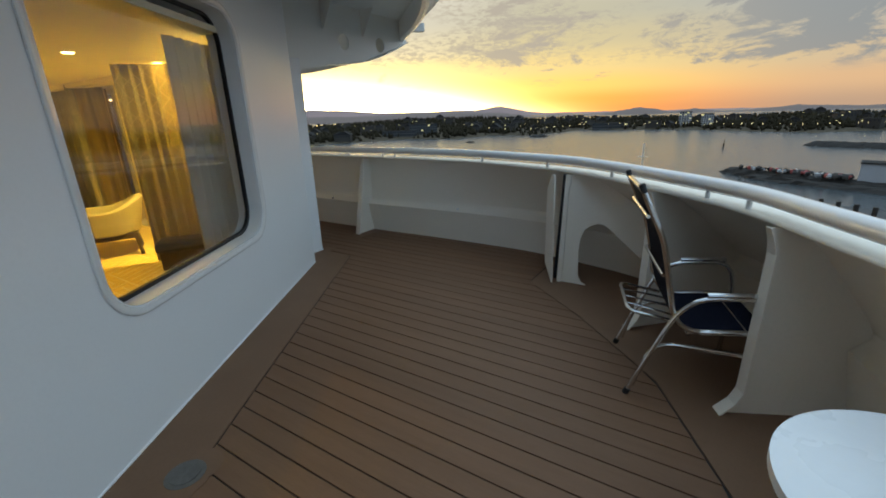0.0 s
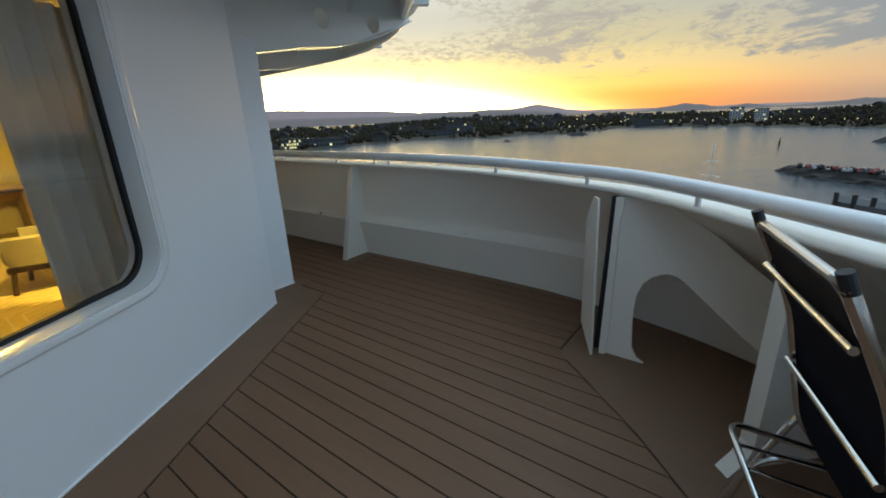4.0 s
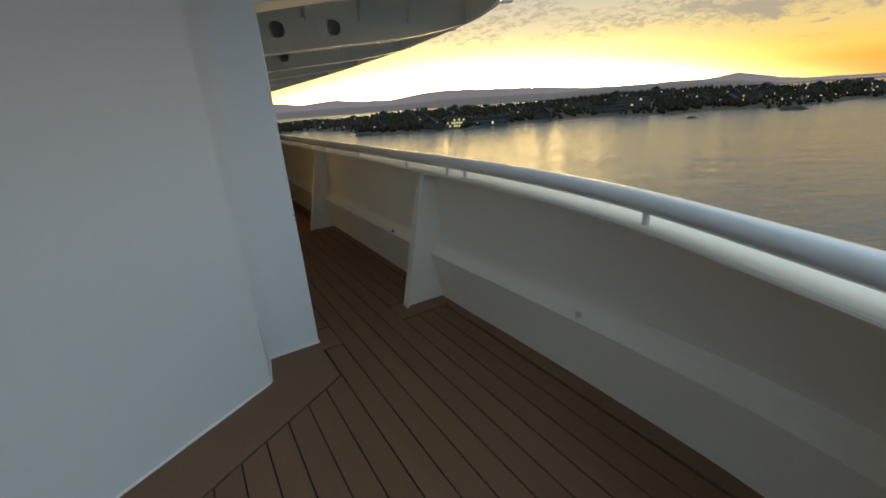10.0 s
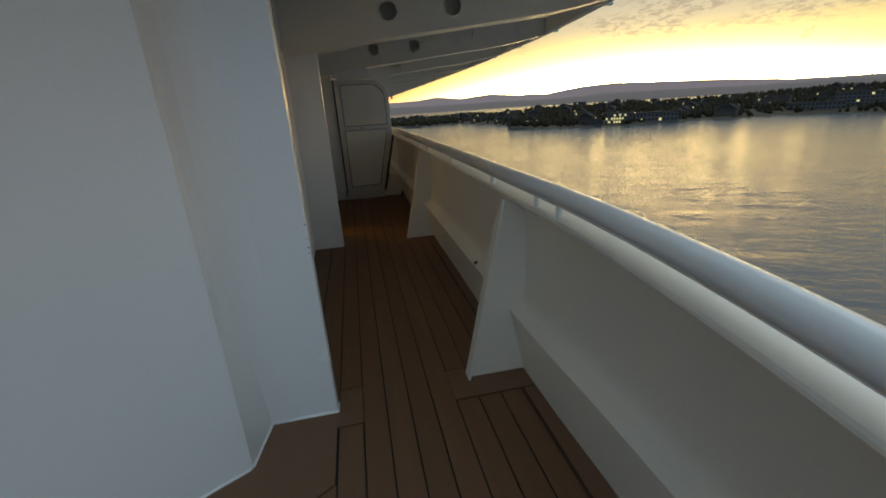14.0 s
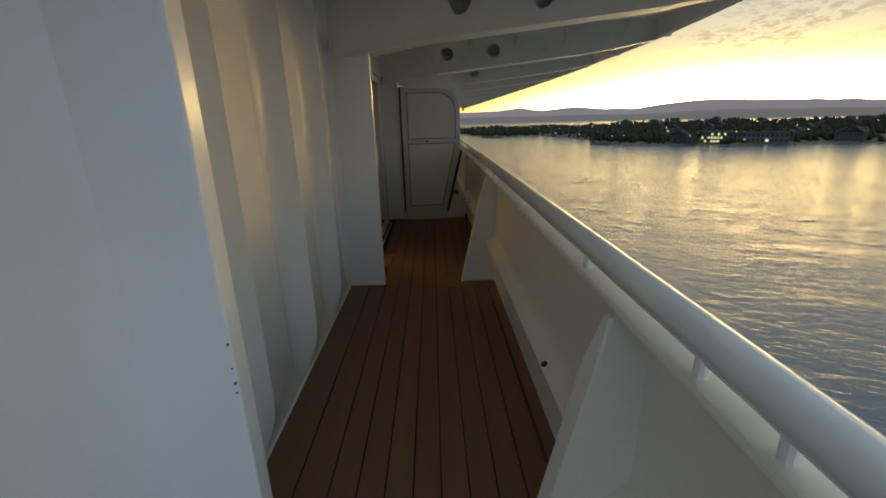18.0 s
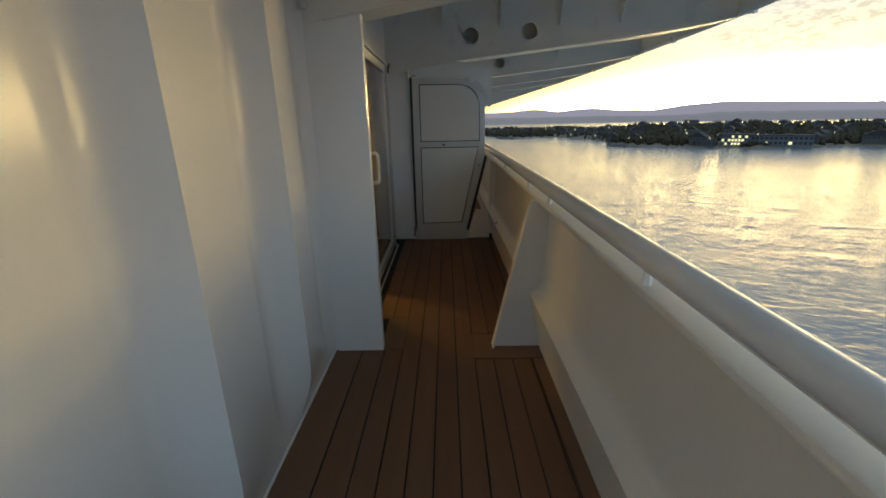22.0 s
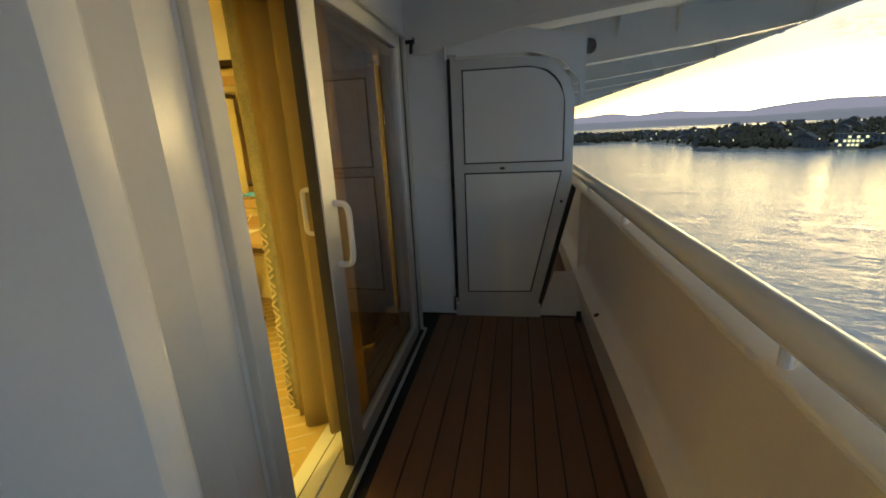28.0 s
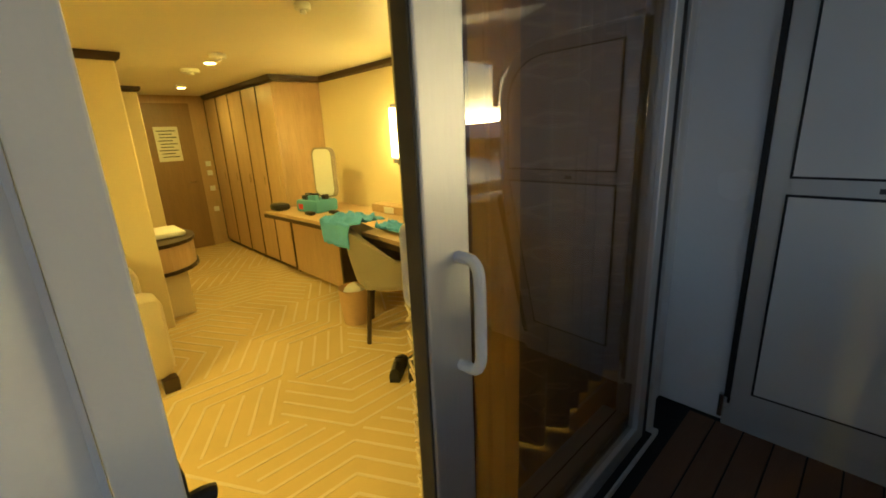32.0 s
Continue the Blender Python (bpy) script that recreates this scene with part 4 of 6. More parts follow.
# rough paint beads on the pilaster's outer corner
for x, z, r in ((-0.002, 0.99, 0.0032), (-0.003, 0.925, 0.0022), (-0.002, 0.885, 0.0038), (-0.003, 0.858, 0.0028)):
    ob = part("paint_chip", disc(r, 0.0, 0.003, 8), M_STEEL)
    ob.matrix_basis = Matrix.Translation((x, -2.8275, z)) @ pose(0, 0, 0, 90, 0, 0)
    tagged(ob, "small dark rust chip on the white pilaster corner", "rust chip", "rust chips")
# ---- cabin: shell ----
M_CARPET = material("gold_loop_carpet", (0.60, 0.44, 0.18), 0.9, vary=0.12, scale=2.5, grain=220, bump=0.35)
M_LINE = material("pale_carpet_line", (0.66, 0.55, 0.36), 0.9, vary=0.08, grain=200, bump=0.3)
M_GOLDCLOTH = material("bronze_curtain_cloth", (0.27, 0.20, 0.095), 0.7, vary=0.12, scale=5, grain=180, bump=0.1)
n = Nodes(M_GOLDCLOTH.node_tree, clear=False)
back_lit = n.add("ShaderNodeBsdfTranslucent", {"Color": (0.50, 0.37, 0.15, 1)})
back_mix = n.add("ShaderNodeMixShader", {0: 0.2, 1: [x for x in n.tree.nodes if x.type == "BSDF_PRINCIPLED"][0].outputs[0], 2: back_lit.outputs[0]})
n.tree.links.new(back_mix.outputs[0], [x for x in n.tree.nodes if x.type == "OUTPUT_MATERIAL"][0].inputs[0])
# brighter copy of the bronze cloth, so the curtain reads as lit from behind
M_LITBRONZE = material("backlit_bronze_cloth", (0.40, 0.30, 0.13), 0.8, vary=0.10, scale=6, grain=200, bump=0.1)
n = Nodes(M_LITBRONZE.node_tree, clear=False)
lit_bronze_mix = n.add("ShaderNodeMixShader", {0: 0.75, 1: [x for x in n.tree.nodes if x.type == "BSDF_PRINCIPLED"][0].outputs[0], 2: n.add("ShaderNodeBsdfTranslucent", {"Color": (0.80, 0.62, 0.28, 1)}).outputs[0]})
n.tree.links.new(lit_bronze_mix.outputs[0], [x for x in n.tree.nodes if x.type == "OUTPUT_MATERIAL"][0].inputs[0])
M_GREENCLOTH = material("grey_green_patterned_cloth", (0.20, 0.20, 0.15), 0.75, vary=0.2, scale=14, grain=120, tint=(0.42, 0.38, 0.26))
M_LATTICE = material("lattice_curtain_cloth", (0.17, 0.16, 0.115), 0.75, vary=0.12, scale=9, grain=160, bump=0.1)
n = Nodes(M_LATTICE.node_tree, False)
axes = n.add("ShaderNodeSeparateXYZ", {0: n.add("ShaderNodeTexCoord").outputs["Object"]}).outputs
along_y = n.math("MULTIPLY", n.math("SUBTRACT", axes[1], n.math("MULTIPLY", axes[0], 0.8)), 44.0)
rise = n.math("MULTIPLY", axes[2], 36.0)
line = n.math("MAXIMUM", n.math("SINE", n.math("ADD", along_y, rise)), n.math("SINE", n.math("SUBTRACT", along_y, rise)))
cloth_node = [q for q in n.tree.nodes if q.bl_idname == "ShaderNodeBsdfPrincipled"][0]
plain = cloth_node.inputs["Base Color"].links[0].from_socket
n.tree.links.new(n.mix(n.ramp(line, [(0.95, (0, 0, 0)), (0.99, (0.5, 0.5, 0.5))]), plain, (0.52, 0.47, 0.33)), cloth_node.inputs["Base Color"])
glow_cloth = n.add("ShaderNodeBsdfTranslucent", {"Color": (0.66, 0.56, 0.34, 1)})
lattice_mix = n.add("ShaderNodeMixShader", {0: 0.36, 1: cloth_node.outputs[0], 2: glow_cloth.outputs[0]})
n.tree.links.new(lattice_mix.outputs[0], [x for x in n.tree.nodes if x.type == "OUTPUT_MATERIAL"][0].inputs[0])
M_SHEER = material("pale_sheer_cloth", (0.62, 0.60, 0.55), 0.85, vary=0.06, scale=6, grain=240, bump=0.1)
n = Nodes(M_SHEER.node_tree, clear=False)
through_cloth = n.add("ShaderNodeBsdfTranslucent", {"Color": (0.66, 0.63, 0.57, 1)})
gauze = n.add("ShaderNodeBsdfTransparent", {"Color": (0.9, 0.9, 0.9, 1)})
cloth_mix = n.add("ShaderNodeMixShader", {0: 0.05, 1: [x for x in n.tree.nodes if x.type == "BSDF_PRINCIPLED"][0].outputs[0], 2: through_cloth.outputs[0]})
cloth_mix = n.add("ShaderNodeMixShader", {0: 0.10, 1: cloth_mix.outputs[0], 2: gauze.outputs[0]})
n.tree.links.new(cloth_mix.outputs[0], [x for x in n.tree.nodes if x.type == "OUTPUT_MATERIAL"][0].inputs[0])
M_UPHOL = material("beige_upholstery", (0.30, 0.26, 0.19), 0.8, vary=0.08, scale=4, grain=260, bump=0.2)
M_CREAMCLOTH = material("pale_cream_upholstery", (0.62, 0.53, 0.36), 0.8, vary=0.06, scale=4, grain=260, bump=0.2)
M_TEAL = material("teal_towel", (0.13, 0.46, 0.98), 0.95, vary=0.15, scale=10, grain=300, bump=0.5)
M_TEALBAG = material("teal_case_fabric", (0.09, 0.32, 0.48), 0.7, vary=0.1, scale=9, grain=200)
M_PAPER = material("white_paper", (0.78, 0.77, 0.72), 0.7, vary=0.03)
M_BLACK = material("black_leather", (0.012, 0.011, 0.010), 0.35, vary=0.1, grain=90)
M_KRAFT = material("tan_bin_cardboard", (0.46, 0.30, 0.14), 0.6, vary=0.08)
M_MIRROR = material("mirror_silver", (0.92, 0.92, 0.90), 0.02, metal=1.0, vary=0.0, bump=0.0)
M_SHADE = material("lit_lamp_shade", (0.9, 0.85, 0.7), 0.6, vary=0.0, bump=0.0, emit=((1.0, 0.70, 0.24), 8.0))
M_SPOT = material("lit_downlight_lens", (0.9, 0.85, 0.7), 0.5, vary=0.0, bump=0.0, emit=((1.0, 0.70, 0.20), 11.0))

cabin_floor = tagged(part("floor_cabin", prism([(-6.5, -6.4), (-0.56, -2.95), (-0.37, -2.6), (-0.37, 2.95), (-6.5, 2.95)], -0.006, 0.010), M_CARPET), "gold loop carpet woven with pale bent lines", "carpet", kind="structure")
# woven pattern: three-way rhombs filled with parallel lines that meet in bends
bm = bmesh.new()
side = 0.44


def strip(p, q, w):
    n = Vector((-(q - p).y, (q - p).x)).normalized() * w
    vs = [bm.verts.new((c.x, c.y, z)) for z in (0.0095, 0.0125) for c in (p - n, q - n, q + n, p + n)]
    for f in ((4, 5, 6, 7), (0, 1, 5, 4), (1, 2, 6, 5), (2, 3, 7, 6), (3, 0, 4, 7)):
        bm.faces.new([vs[i] for i in f])


h = [Vector((math.cos(radians(60 * k + 90)), math.sin(radians(60 * k + 90)))) * side for k in range(6)]
for i in range(-12, 12):
    for j in range(-12, 12):
        c = Vector((-2.4, 0.3)) + (h[0] - h[2]) * i + (h[2] - h[4]) * j
        if not (-6.2 < c.x < -0.3 and -2.4 < c.y < 3.0):
            continue
        o = 2 * ((i - j) % 3)
        for a, b in ((h[o], h[(o + 2) % 6]), (h[o], h[(o + 4) % 6]), (h[(o + 4) % 6], h[(o + 2) % 6])):
            for k in range(4):
                f = (k + 0.5) / 4
                p, q = c + a * f, c + a * f + b
                if -6.4 < min(p.x, q.x) and max(p.x, q.x) < -0.47 and max(p.y, q.y) < 2.92:
                    strip(p, q, 0.008)
tagged(part("carpet_pattern", bm, M_LINE), "pale bent lines woven into the gold carpet", "carpet pattern", kind="stuff")
tagged(part("ceiling_cabin", prism([(-6.6, -6.7), (-0.62, -3.15), (-0.37, -2.6), (-0.37, 3.0), (-6.6, 3.0)], 2.10, 2.14), M_CEIL), "glossy cream cabin ceiling", "ceiling", kind="structure")
tagged(part("wall_desk", box(-6.6, -0.38, 2.95, 3.03, 0.0, 2.1), M_CREAM), "cream cabin wall behind the desk", "wall", kind="structure")
tagged(part("wall_entry", box(-6.5, -6.34, -6.8, 2.95, 0.0, 2.1), M_MAPLE), "honey-coloured wall at the cabin entrance", "wall", kind="structure")
tagged(part("wall_bath", box(-5.44, -3.46, 0.55, 1.09, 0.0, 2.1, 0.01), M_CREAM), "cream panelled block of the bathroom", "wall", kind="structure")
tagged(part("wall_bath_entry", box(-6.34, -5.44, 0.55, 1.52, 0.0, 2.1, 0.01), M_CREAM), "cream panelled block beside the entrance", "wall", kind="structure")
tagged(part("wall_lining", box(-0.46, -0.385, -2.6, 0.46, 0.0, 2.1), M_CREAM), "cream inner lining of the outer wall", "wall", kind="structure")
tagged(part("wall_lounge_end", box(-6.34, -5.2, -0.9, -0.8, 0.0, 2.1), M_CREAM), "cream wall of the lounge", "wall", kind="structure")
bm = prism([(-6.4, 0.0), (WIN[0] - 0.1, 0.0), (WIN[0] - 0.1, 2.1), (-6.4, 2.1)], -0.215, -0.203, MW @ pose(0, 0, 0, 90) @ Matrix.Scale(-1, 4, (0, 0, 1)))
tagged(part("wall_inner", bm, M_CREAM), "cream inner lining beside the window", "wall", kind="structure")
tagged(part("wall_above_cabin", prism([(-6.5, -6.6), (-0.6, -3.1), (-0.38, -2.6), (-0.38, 3.0), (-6.5, 3.0)], 2.70, 2.744), M_SOFFIT), "steel deck above the cabin ceiling", "ceiling", kind="structure")


def crown(pts, z=2.07):
    tagged(part("trim_crown", tube_box(pts, z), M_DARKWOOD), "dark stained crown moulding under the ceiling", "trim", kind="structure")


def tube_box(pts, z):
    rows = []
    for i, p in enumerate(pts):
        a, b = Vector(pts[max(0, i - 1)]), Vector(pts[min(len(pts) - 1, i + 1)])
        t = (b - a).normalized()
        n = Vector((-t.y, t.x))
        rows.append([(p[0] + n.x * u, p[1] + n.y * u, z + w) for u, w in ((0, -0.03), (0.028, -0.012), (0.038, 0.028), (0, 0.028))])
    return sheet(rows, closed=True, caps=True)


crown([(-0.46, 2.948), (-4.00, 2.948)])
crown([(-3.995, 2.948), (-3.995, 2.42), (-6.3, 2.42)])
crown([(-5.44, 1.095), (-3.455, 1.095), (-3.455, 0.55)])
crown([(-6.30, 1.525), (-5.435, 1.525), (-5.435, 1.1)])

# ---- cabin: closets, desk and what stands there ----
def closet(x0, x1):
    ob = thing("closet", "tall closed maple closet with a dark edge strip", "closet", group="closets")
    part("body", box(x0 + 0.002, x1 - 0.002, 2.44, 2.948, 0.06, 2.04), M_MAPLE, ob)
    d = part("door", box(x0 + 0.022, x1 - 0.004, 2.415, 2.438, 0.07, 2.03, 0.003), M_MAPLE, ob)
    part("edge_strip", box(x0 + 0.002, x0 + 0.020, 2.41, 2.438, 0.07, 2.03), M_DARKWOOD, ob, "dark stained edge strip")
    part("plinth", box(x0 + 0.002, x1 - 0.002, 2.46, 2.94, 0.0, 0.058), M_DARKWOOD, ob)
    part("handle", tube([(x1 - 0.05, 2.395, 0.98), (x1 - 0.05, 2.395, 1.08)], 0.005), M_CHROME, d)


for x0, x1 in ((-4.46, -4.03), (-4.90, -4.46), (-5.36, -4.90), (-5.82, -5.36), (-6.32, -5.82)):
    closet(x0, x1)
door_2 = tagged(thing("door_2", "closed brown cabin entrance door with a notice on it", "door"), kind="structure")
part("leaf", box(-6.34, -6.315, 1.62, 2.22, 0.0, 2.0, 0.003), material("brown_door_veneer", (0.30, 0.19, 0.09), 0.4, vary=0.12, scale=2, grain=20, stretch=(5, 5, 0.5)), door_2)
part("notice", box(-6.313, -6.310, 1.75, 2.03, 1.25, 1.70), M_PAPER, door_2, "white printed notice")
for k in range(9):
    part("print_bar", box(-6.309, -6.308, 1.78 + (0.02 if k % 3 else 0), 2.0 - 0.05 * (k % 2), 1.64 - 0.042 * k, 1.652 - 0.042 * k), M_STEEL, door_2)
part("handle", tube(rounded([(-6.315, 2.13, 0.95), (-6.27, 2.13, 0.95), (-6.27, 2.03, 0.95)], 0.02), 0.008), M_CHROME, door_2, "steel lever handle", True)
for z in (1.15, 1.02, 0.80, 0.50):
    tagged(part("light_switch", box(-6.339, -6.328, 2.30, 2.37, z, z + 0.07, 0.003), M_WHITE), "white wall switch beside the entrance door", "switch", group="switches")

desk = thing("desk", "long maple desk with a dark edged top and a pedestal", "desk")
front = [(-4.025, 2.16)] + [(-4.025 + 0.3 * j, 2.17 + 0.05 * math.sin(j / 9 * math.pi)) for j in range(1, 10)] + [(-0.90, 2.10)]
part("top", prism(front + [(-0.90, 2.945), (-4.025, 2.945)], 0.725, 0.755, bevel=0.004), M_MAPLE, desk, "pale maple desk top")
part("edge", prism([(x, y - 0.012) for x, y in front] + [(x, y + 0.012) for x, y in front[::-1]], 0.690, 0.724), M_DARKWOOD, desk, "dark edge band")
part("pedestal", box(-4.02, -3.02, 2.42, 2.94, 0.05, 0.688, 0.004), M_MAPLE, desk)
part("pedestal_edge", box(-3.018, -2.99, 2.41, 2.94, 0.02, 0.688), M_DARKWOOD, desk)
part("pedestal_edge", box(-4.022, -4.0, 2.408, 2.419, 0.05, 0.688), M_DARKWOOD, desk)
part("kick", box(-4.0, -3.04, 2.48, 2.94, 0.0, 0.048), M_DARKWOOD, desk)
part("apron", box(-2.98, -0.955, 2.55, 2.58, 0.55, 0.688), M_MAPLE, desk)
part("end_panel", box(-0.95, -0.92, 2.25, 2.94, 0.0, 0.688), M_MAPLE, desk)
part("rear_shelf", box(-3.0, -1.10, 2.80, 2.944, 0.757, 0.83, 0.003), M_MAPLE, desk, "low shelf along the wall")

sconce = thing("wall_sconce", "lit cream glass wall sconce with chrome ends", "wall lamp")
shade = part("shade", tube([(-2.58, 2.84, 1.27), (-2.58, 2.84, 1.68)], 0.055, sides=20), M_SHADE, sconce, "glowing cream glass tube", True)
shade.visible_shadow = False
for z in (1.24, 1.69):
    part("cap", disc(0.045, z - 0.02, z + 0.02, 20, Matrix.Translation((-2.58, 2.84, 0))), M_CHROME, sconce)
    part("arm", tube([(-2.58, 2.84, z), (-2.58, 2.948, z)], 0.010), M_CHROME, sconce)
part("finial", tube([(-2.58, 2.84, 1.20), (-2.58, 2.84, 1.22)], 0.010), M_CHROME, sconce)
mirror = thing("wall_mirror", "framed wall mirror above the desk", "mirror")
part("glass", box(-2.34, -1.72, 2.925, 2.932, 0.96, 1.90), M_MIRROR, mirror, "clear mirror glass")
for x0, x1, z0, z1 in ((-2.42, -1.64, 0.88, 0.958), (-2.42, -1.64, 1.902, 1.98), (-2.42, -2.342, 0.96, 1.90), (-1.718, -1.64, 0.96, 1.90)):
    part("frame", box(x0, x1, 2.905, 2.948, z0, z1, 0.008), M_MAPLE, mirror, "pale wood frame")


def desk_chair(at, rz):
    ob = thing("desk_chair", "beige upholstered tub chair on dark wooden legs", "chair", at, rz)
    part("seat", box(-0.24, 0.24, -0.22, 0.24, 0.40, 0.49, 0.04), M_UPHOL, ob, smooth=True)
    rows = []
    for j in range(17):
        a = radians(-200 + 220 * j / 16)
        c, s_ = math.cos(a), math.sin(a)
        top = 0.62 + 0.24 * max(0, -s_) ** 0.7
        rows.append([(c * 0.25, s_ * 0.25, 0.40), (c * 0.285, s_ * 0.285, 0.44), (c * 0.30, s_ * 0.31 - 0.01, 0.60), (c * 0.305, s_ * 0.34 - 0.02, top), (c * 0.265, s_ * 0.30 - 0.01, top), (c * 0.25, s_ * 0.26, 0.60), (c * 0.23, s_ * 0.23, 0.45)])
    part("backrest", sheet(rows, closed=True, caps=True), M_UPHOL, ob, "curved beige backrest", True)
    for x, y in ((-0.19, -0.18), (0.19, -0.18), (-0.19, 0.19), (0.19, 0.19)):
        part("leg", tube([(x, y, 0.41), (x * 1.15, y * 1.2, 0.0)], 0.017, sides=10), M_DARKWOOD, ob, "dark wooden leg")
    return ob


desk_chair((-2.03, 2.30, 0.01), -38)
rng = random.Random(7)


def cloth(name, label, mat, base, size, seed, drop):
    """A crumpled cloth whose far side hangs down by drop."""
    rows = []
    for i in range(19):
        r = []
        for j in range(15):
            u, v = i / 18, j / 14
            h = 0.05 * noise.noise(Vector((u * 4 + seed, v * 4, 0))) + 0.03 * noise.noise(Vector((u * 9, v * 9 + seed, 1)))
            fall = max(0.0, u - 0.55) / 0.45
            r.append((base[0] + (v - 0.5) * size[1] * (1 - 0.2 * fall) + 0.05 * noise.noise(Vector((u * 3, v * 3, seed))), base[1] - (min(u, 0.58) - 0.3) * size[0], base[2] + abs(h) * (1.4 if u < 0.55 else 0.6) + 0.012 - drop * fall ** 1.2))
        rows.append(r)
    ob = part(name, sheet(rows), mat, smooth=True)
    mod = ob.modifiers.new("thick", "SOLIDIFY")
    mod.thickness = 0.006
    return tagged(ob, label, "towel")


cloth("towel", "crumpled teal towel thrown over the chair back and desk", M_TEAL, (-2.22, 2.09, 0.87), (0.52, 0.40), 3.1, 0.17)
cloth("towel", "crumpled teal towel lying on the desk", M_TEAL, (-2.10, 2.40, 0.765), (0.32, 0.36), 8.4, 0.0)
case = thing("vanity_case", "open teal travel case with its pale lid upright", "case", (-3.52, 2.50, 0.757), 8)
part("body", box(-0.17, 0.17, -0.13, 0.13, 0.0, 0.12, 0.02), M_TEALBAG, case, smooth=True)
part("lid", upright(round_rect(-0.15, 0.15, 0.14, 0.60, 0.07), 0.12, 0.15), M_PAPER, case, "pale upright lid lining")
part("lid_rim", ring(round_rect(-0.165, 0.165, 0.125, 0.615, 0.08), round_rect(-0.15, 0.15, 0.14, 0.60, 0.07), 0.115, 0.158, Matrix.Identity(4)), M_UPHOL, case)
for k in range(7):
    a = (rng.uniform(-0.13, 0.13), rng.uniform(-0.09, 0.09))
    part("content", box(a[0] - 0.03, a[0] + 0.03, a[1] - 0.025, a[1] + 0.025, 0.11, 0.15 + rng.random() * 0.03, 0.008), rng.choice((M_BLACK, M_PAPER, M_TEALBAG)), case)
part("tag", box(-0.12, -0.05, -0.134, -0.130, 0.03, 0.08), material("red_tag", (0.5, 0.03, 0.02), 0.5), case, "small red tag")
tagged(part("shoulder_bag", box(-4.0, -3.82, 2.20, 2.36, 0.757, 0.83, 0.03), M_BLACK, smooth=True), "soft black bag on the desk corner", "bag")
for x, y in ((-3.35, 2.33), (-3.20, 2.50), (-2.95, 2.33)):
    tagged(part("gadget", box(x - 0.06, x + 0.06, y - 0.03, y + 0.03, 0.757, 0.79, 0.012), M_BLACK, smooth=True), "small black device on the desk", "device", group="devices on the desk")
tagged(part("paper_sheet", prism([(-1.95, 2.42), (-1.55, 2.40), (-1.54, 2.60), (-1.94, 2.62)], 0.757, 0.759), M_PAPER), "white paper sheet on the desk", "paper")
tagged(part("cable", tube(rounded([(-1.75, 2.82, 0.85), (-1.72, 2.70, 0.80), (-1.80, 2.66, 0.77), (-1.66, 2.62, 0.765)], 0.05), 0.004), M_WHITE, smooth=True), "white charging cable on the desk", "cable")
for x in (-2.72, -2.05):
    tagged(part("socket_box", box(x - 0.07, x + 0.07, 2.79, 2.799, 0.762, 0.82, 0.003), M_WHITE), "white power socket plate at the desk", "socket", group="desk sockets")
basket = thing("waste_bin", "tan waste bin with crumpled paper in it", "bin", (-2.40, 2.16, 0.01))
rows = [[(r * math.cos(2 * math.pi * i / 28), r * math.sin(2 * math.pi * i / 28), z) for i in range(28)] for r, z in ((0.001, 0.0), (0.105, 0.0), (0.13, 0.29), (0.122, 0.29), (0.10, 0.02), (0.001, 0.02))]
part("body", sheet(rows, closed=True), M_KRAFT, basket, smooth=True)
bmc = bmesh.new()
bmesh.ops.create_icosphere(bmc, subdivisions=2, radius=0.08, matrix=Matrix.Translation((0, 0, 0.25)))
for v in bmc.verts:
    v.co += Vector((noise.noise(v.co * 30), noise.noise(v.co * 31 + Vector((3, 0, 0))), 0.5 * noise.noise(v.co * 29))) * 0.03
part("paper", bmc, M_PAPER, basket, "crumpled white paper")


def shoe(at, rz):
    ob = thing("shoe", "black leather shoe on the carpet", "shoe", at, rz, group="shoes")
    rows = []
    for t, w, h in ((-0.14, 0.025, 0.05), (-0.13, 0.036, 0.085), (-0.06, 0.038, 0.095), (0.0, 0.04, 0.075), (0.06, 0.046, 0.055), (0.11, 0.042, 0.045), (0.145, 0.02, 0.03)):
        rows.append([(w * math.cos(a), t, 0.02 + (h - 0.02) * max(0, math.sin(a))) for a in [math.pi * k / 8 for k in range(9)]])
    part("upper", sheet(rows, closed=True, caps=True), M_BLACK, ob, smooth=True)
    part("sole", prism([(0.03, -0.145), (0.045, 0.06), (0.03, 0.14), (0, 0.155), (-0.03, 0.14), (-0.045, 0.06), (-0.03, -0.145)], 0.0, 0.022), M_RUBBER, ob)
    part("lace", tube([(-0.025, 0.02, 0.075), (0.025, 0.03, 0.072)], 0.004), M_RUBBER, ob)
    return ob


shoe((-1.55, 1.92, 0.012), 42)
shoe((-1.475, 1.985, 0.012), 50)

shelf = thing("corner_shelf", "curved maple shelf unit with dark edges", "shelf unit")
half = [(-4.40, 1.092)] + [(-3.95 + 0.45 * math.cos(a), 1.092 + 0.34 * math.sin(a)) for a in [math.pi * (1 - j / 14) for j in range(1, 14)]] + [(-3.50, 1.092)]
part("drawer", prism(half, 0.46, 0.66), M_MAPLE, shelf)
for z in (0.43, 0.66):
    part("edge", prism([(-3.95 + (x + 3.95) * 1.03, 1.092 + (y - 1.092) * 1.05) for x, y in half], z, z + 0.03), M_DARKWOOD, shelf, "dark curved edge")
part("stem", box(-4.2, -3.7, 1.092, 1.30, 0.0, 0.43), M_CREAM, shelf)
tagged(part("folded_towel", box(-4.15, -3.75, 1.13, 1.36, 0.692, 0.74, 0.018), M_PAPER, smooth=True), "white folded towel on the curved shelf", "towel")
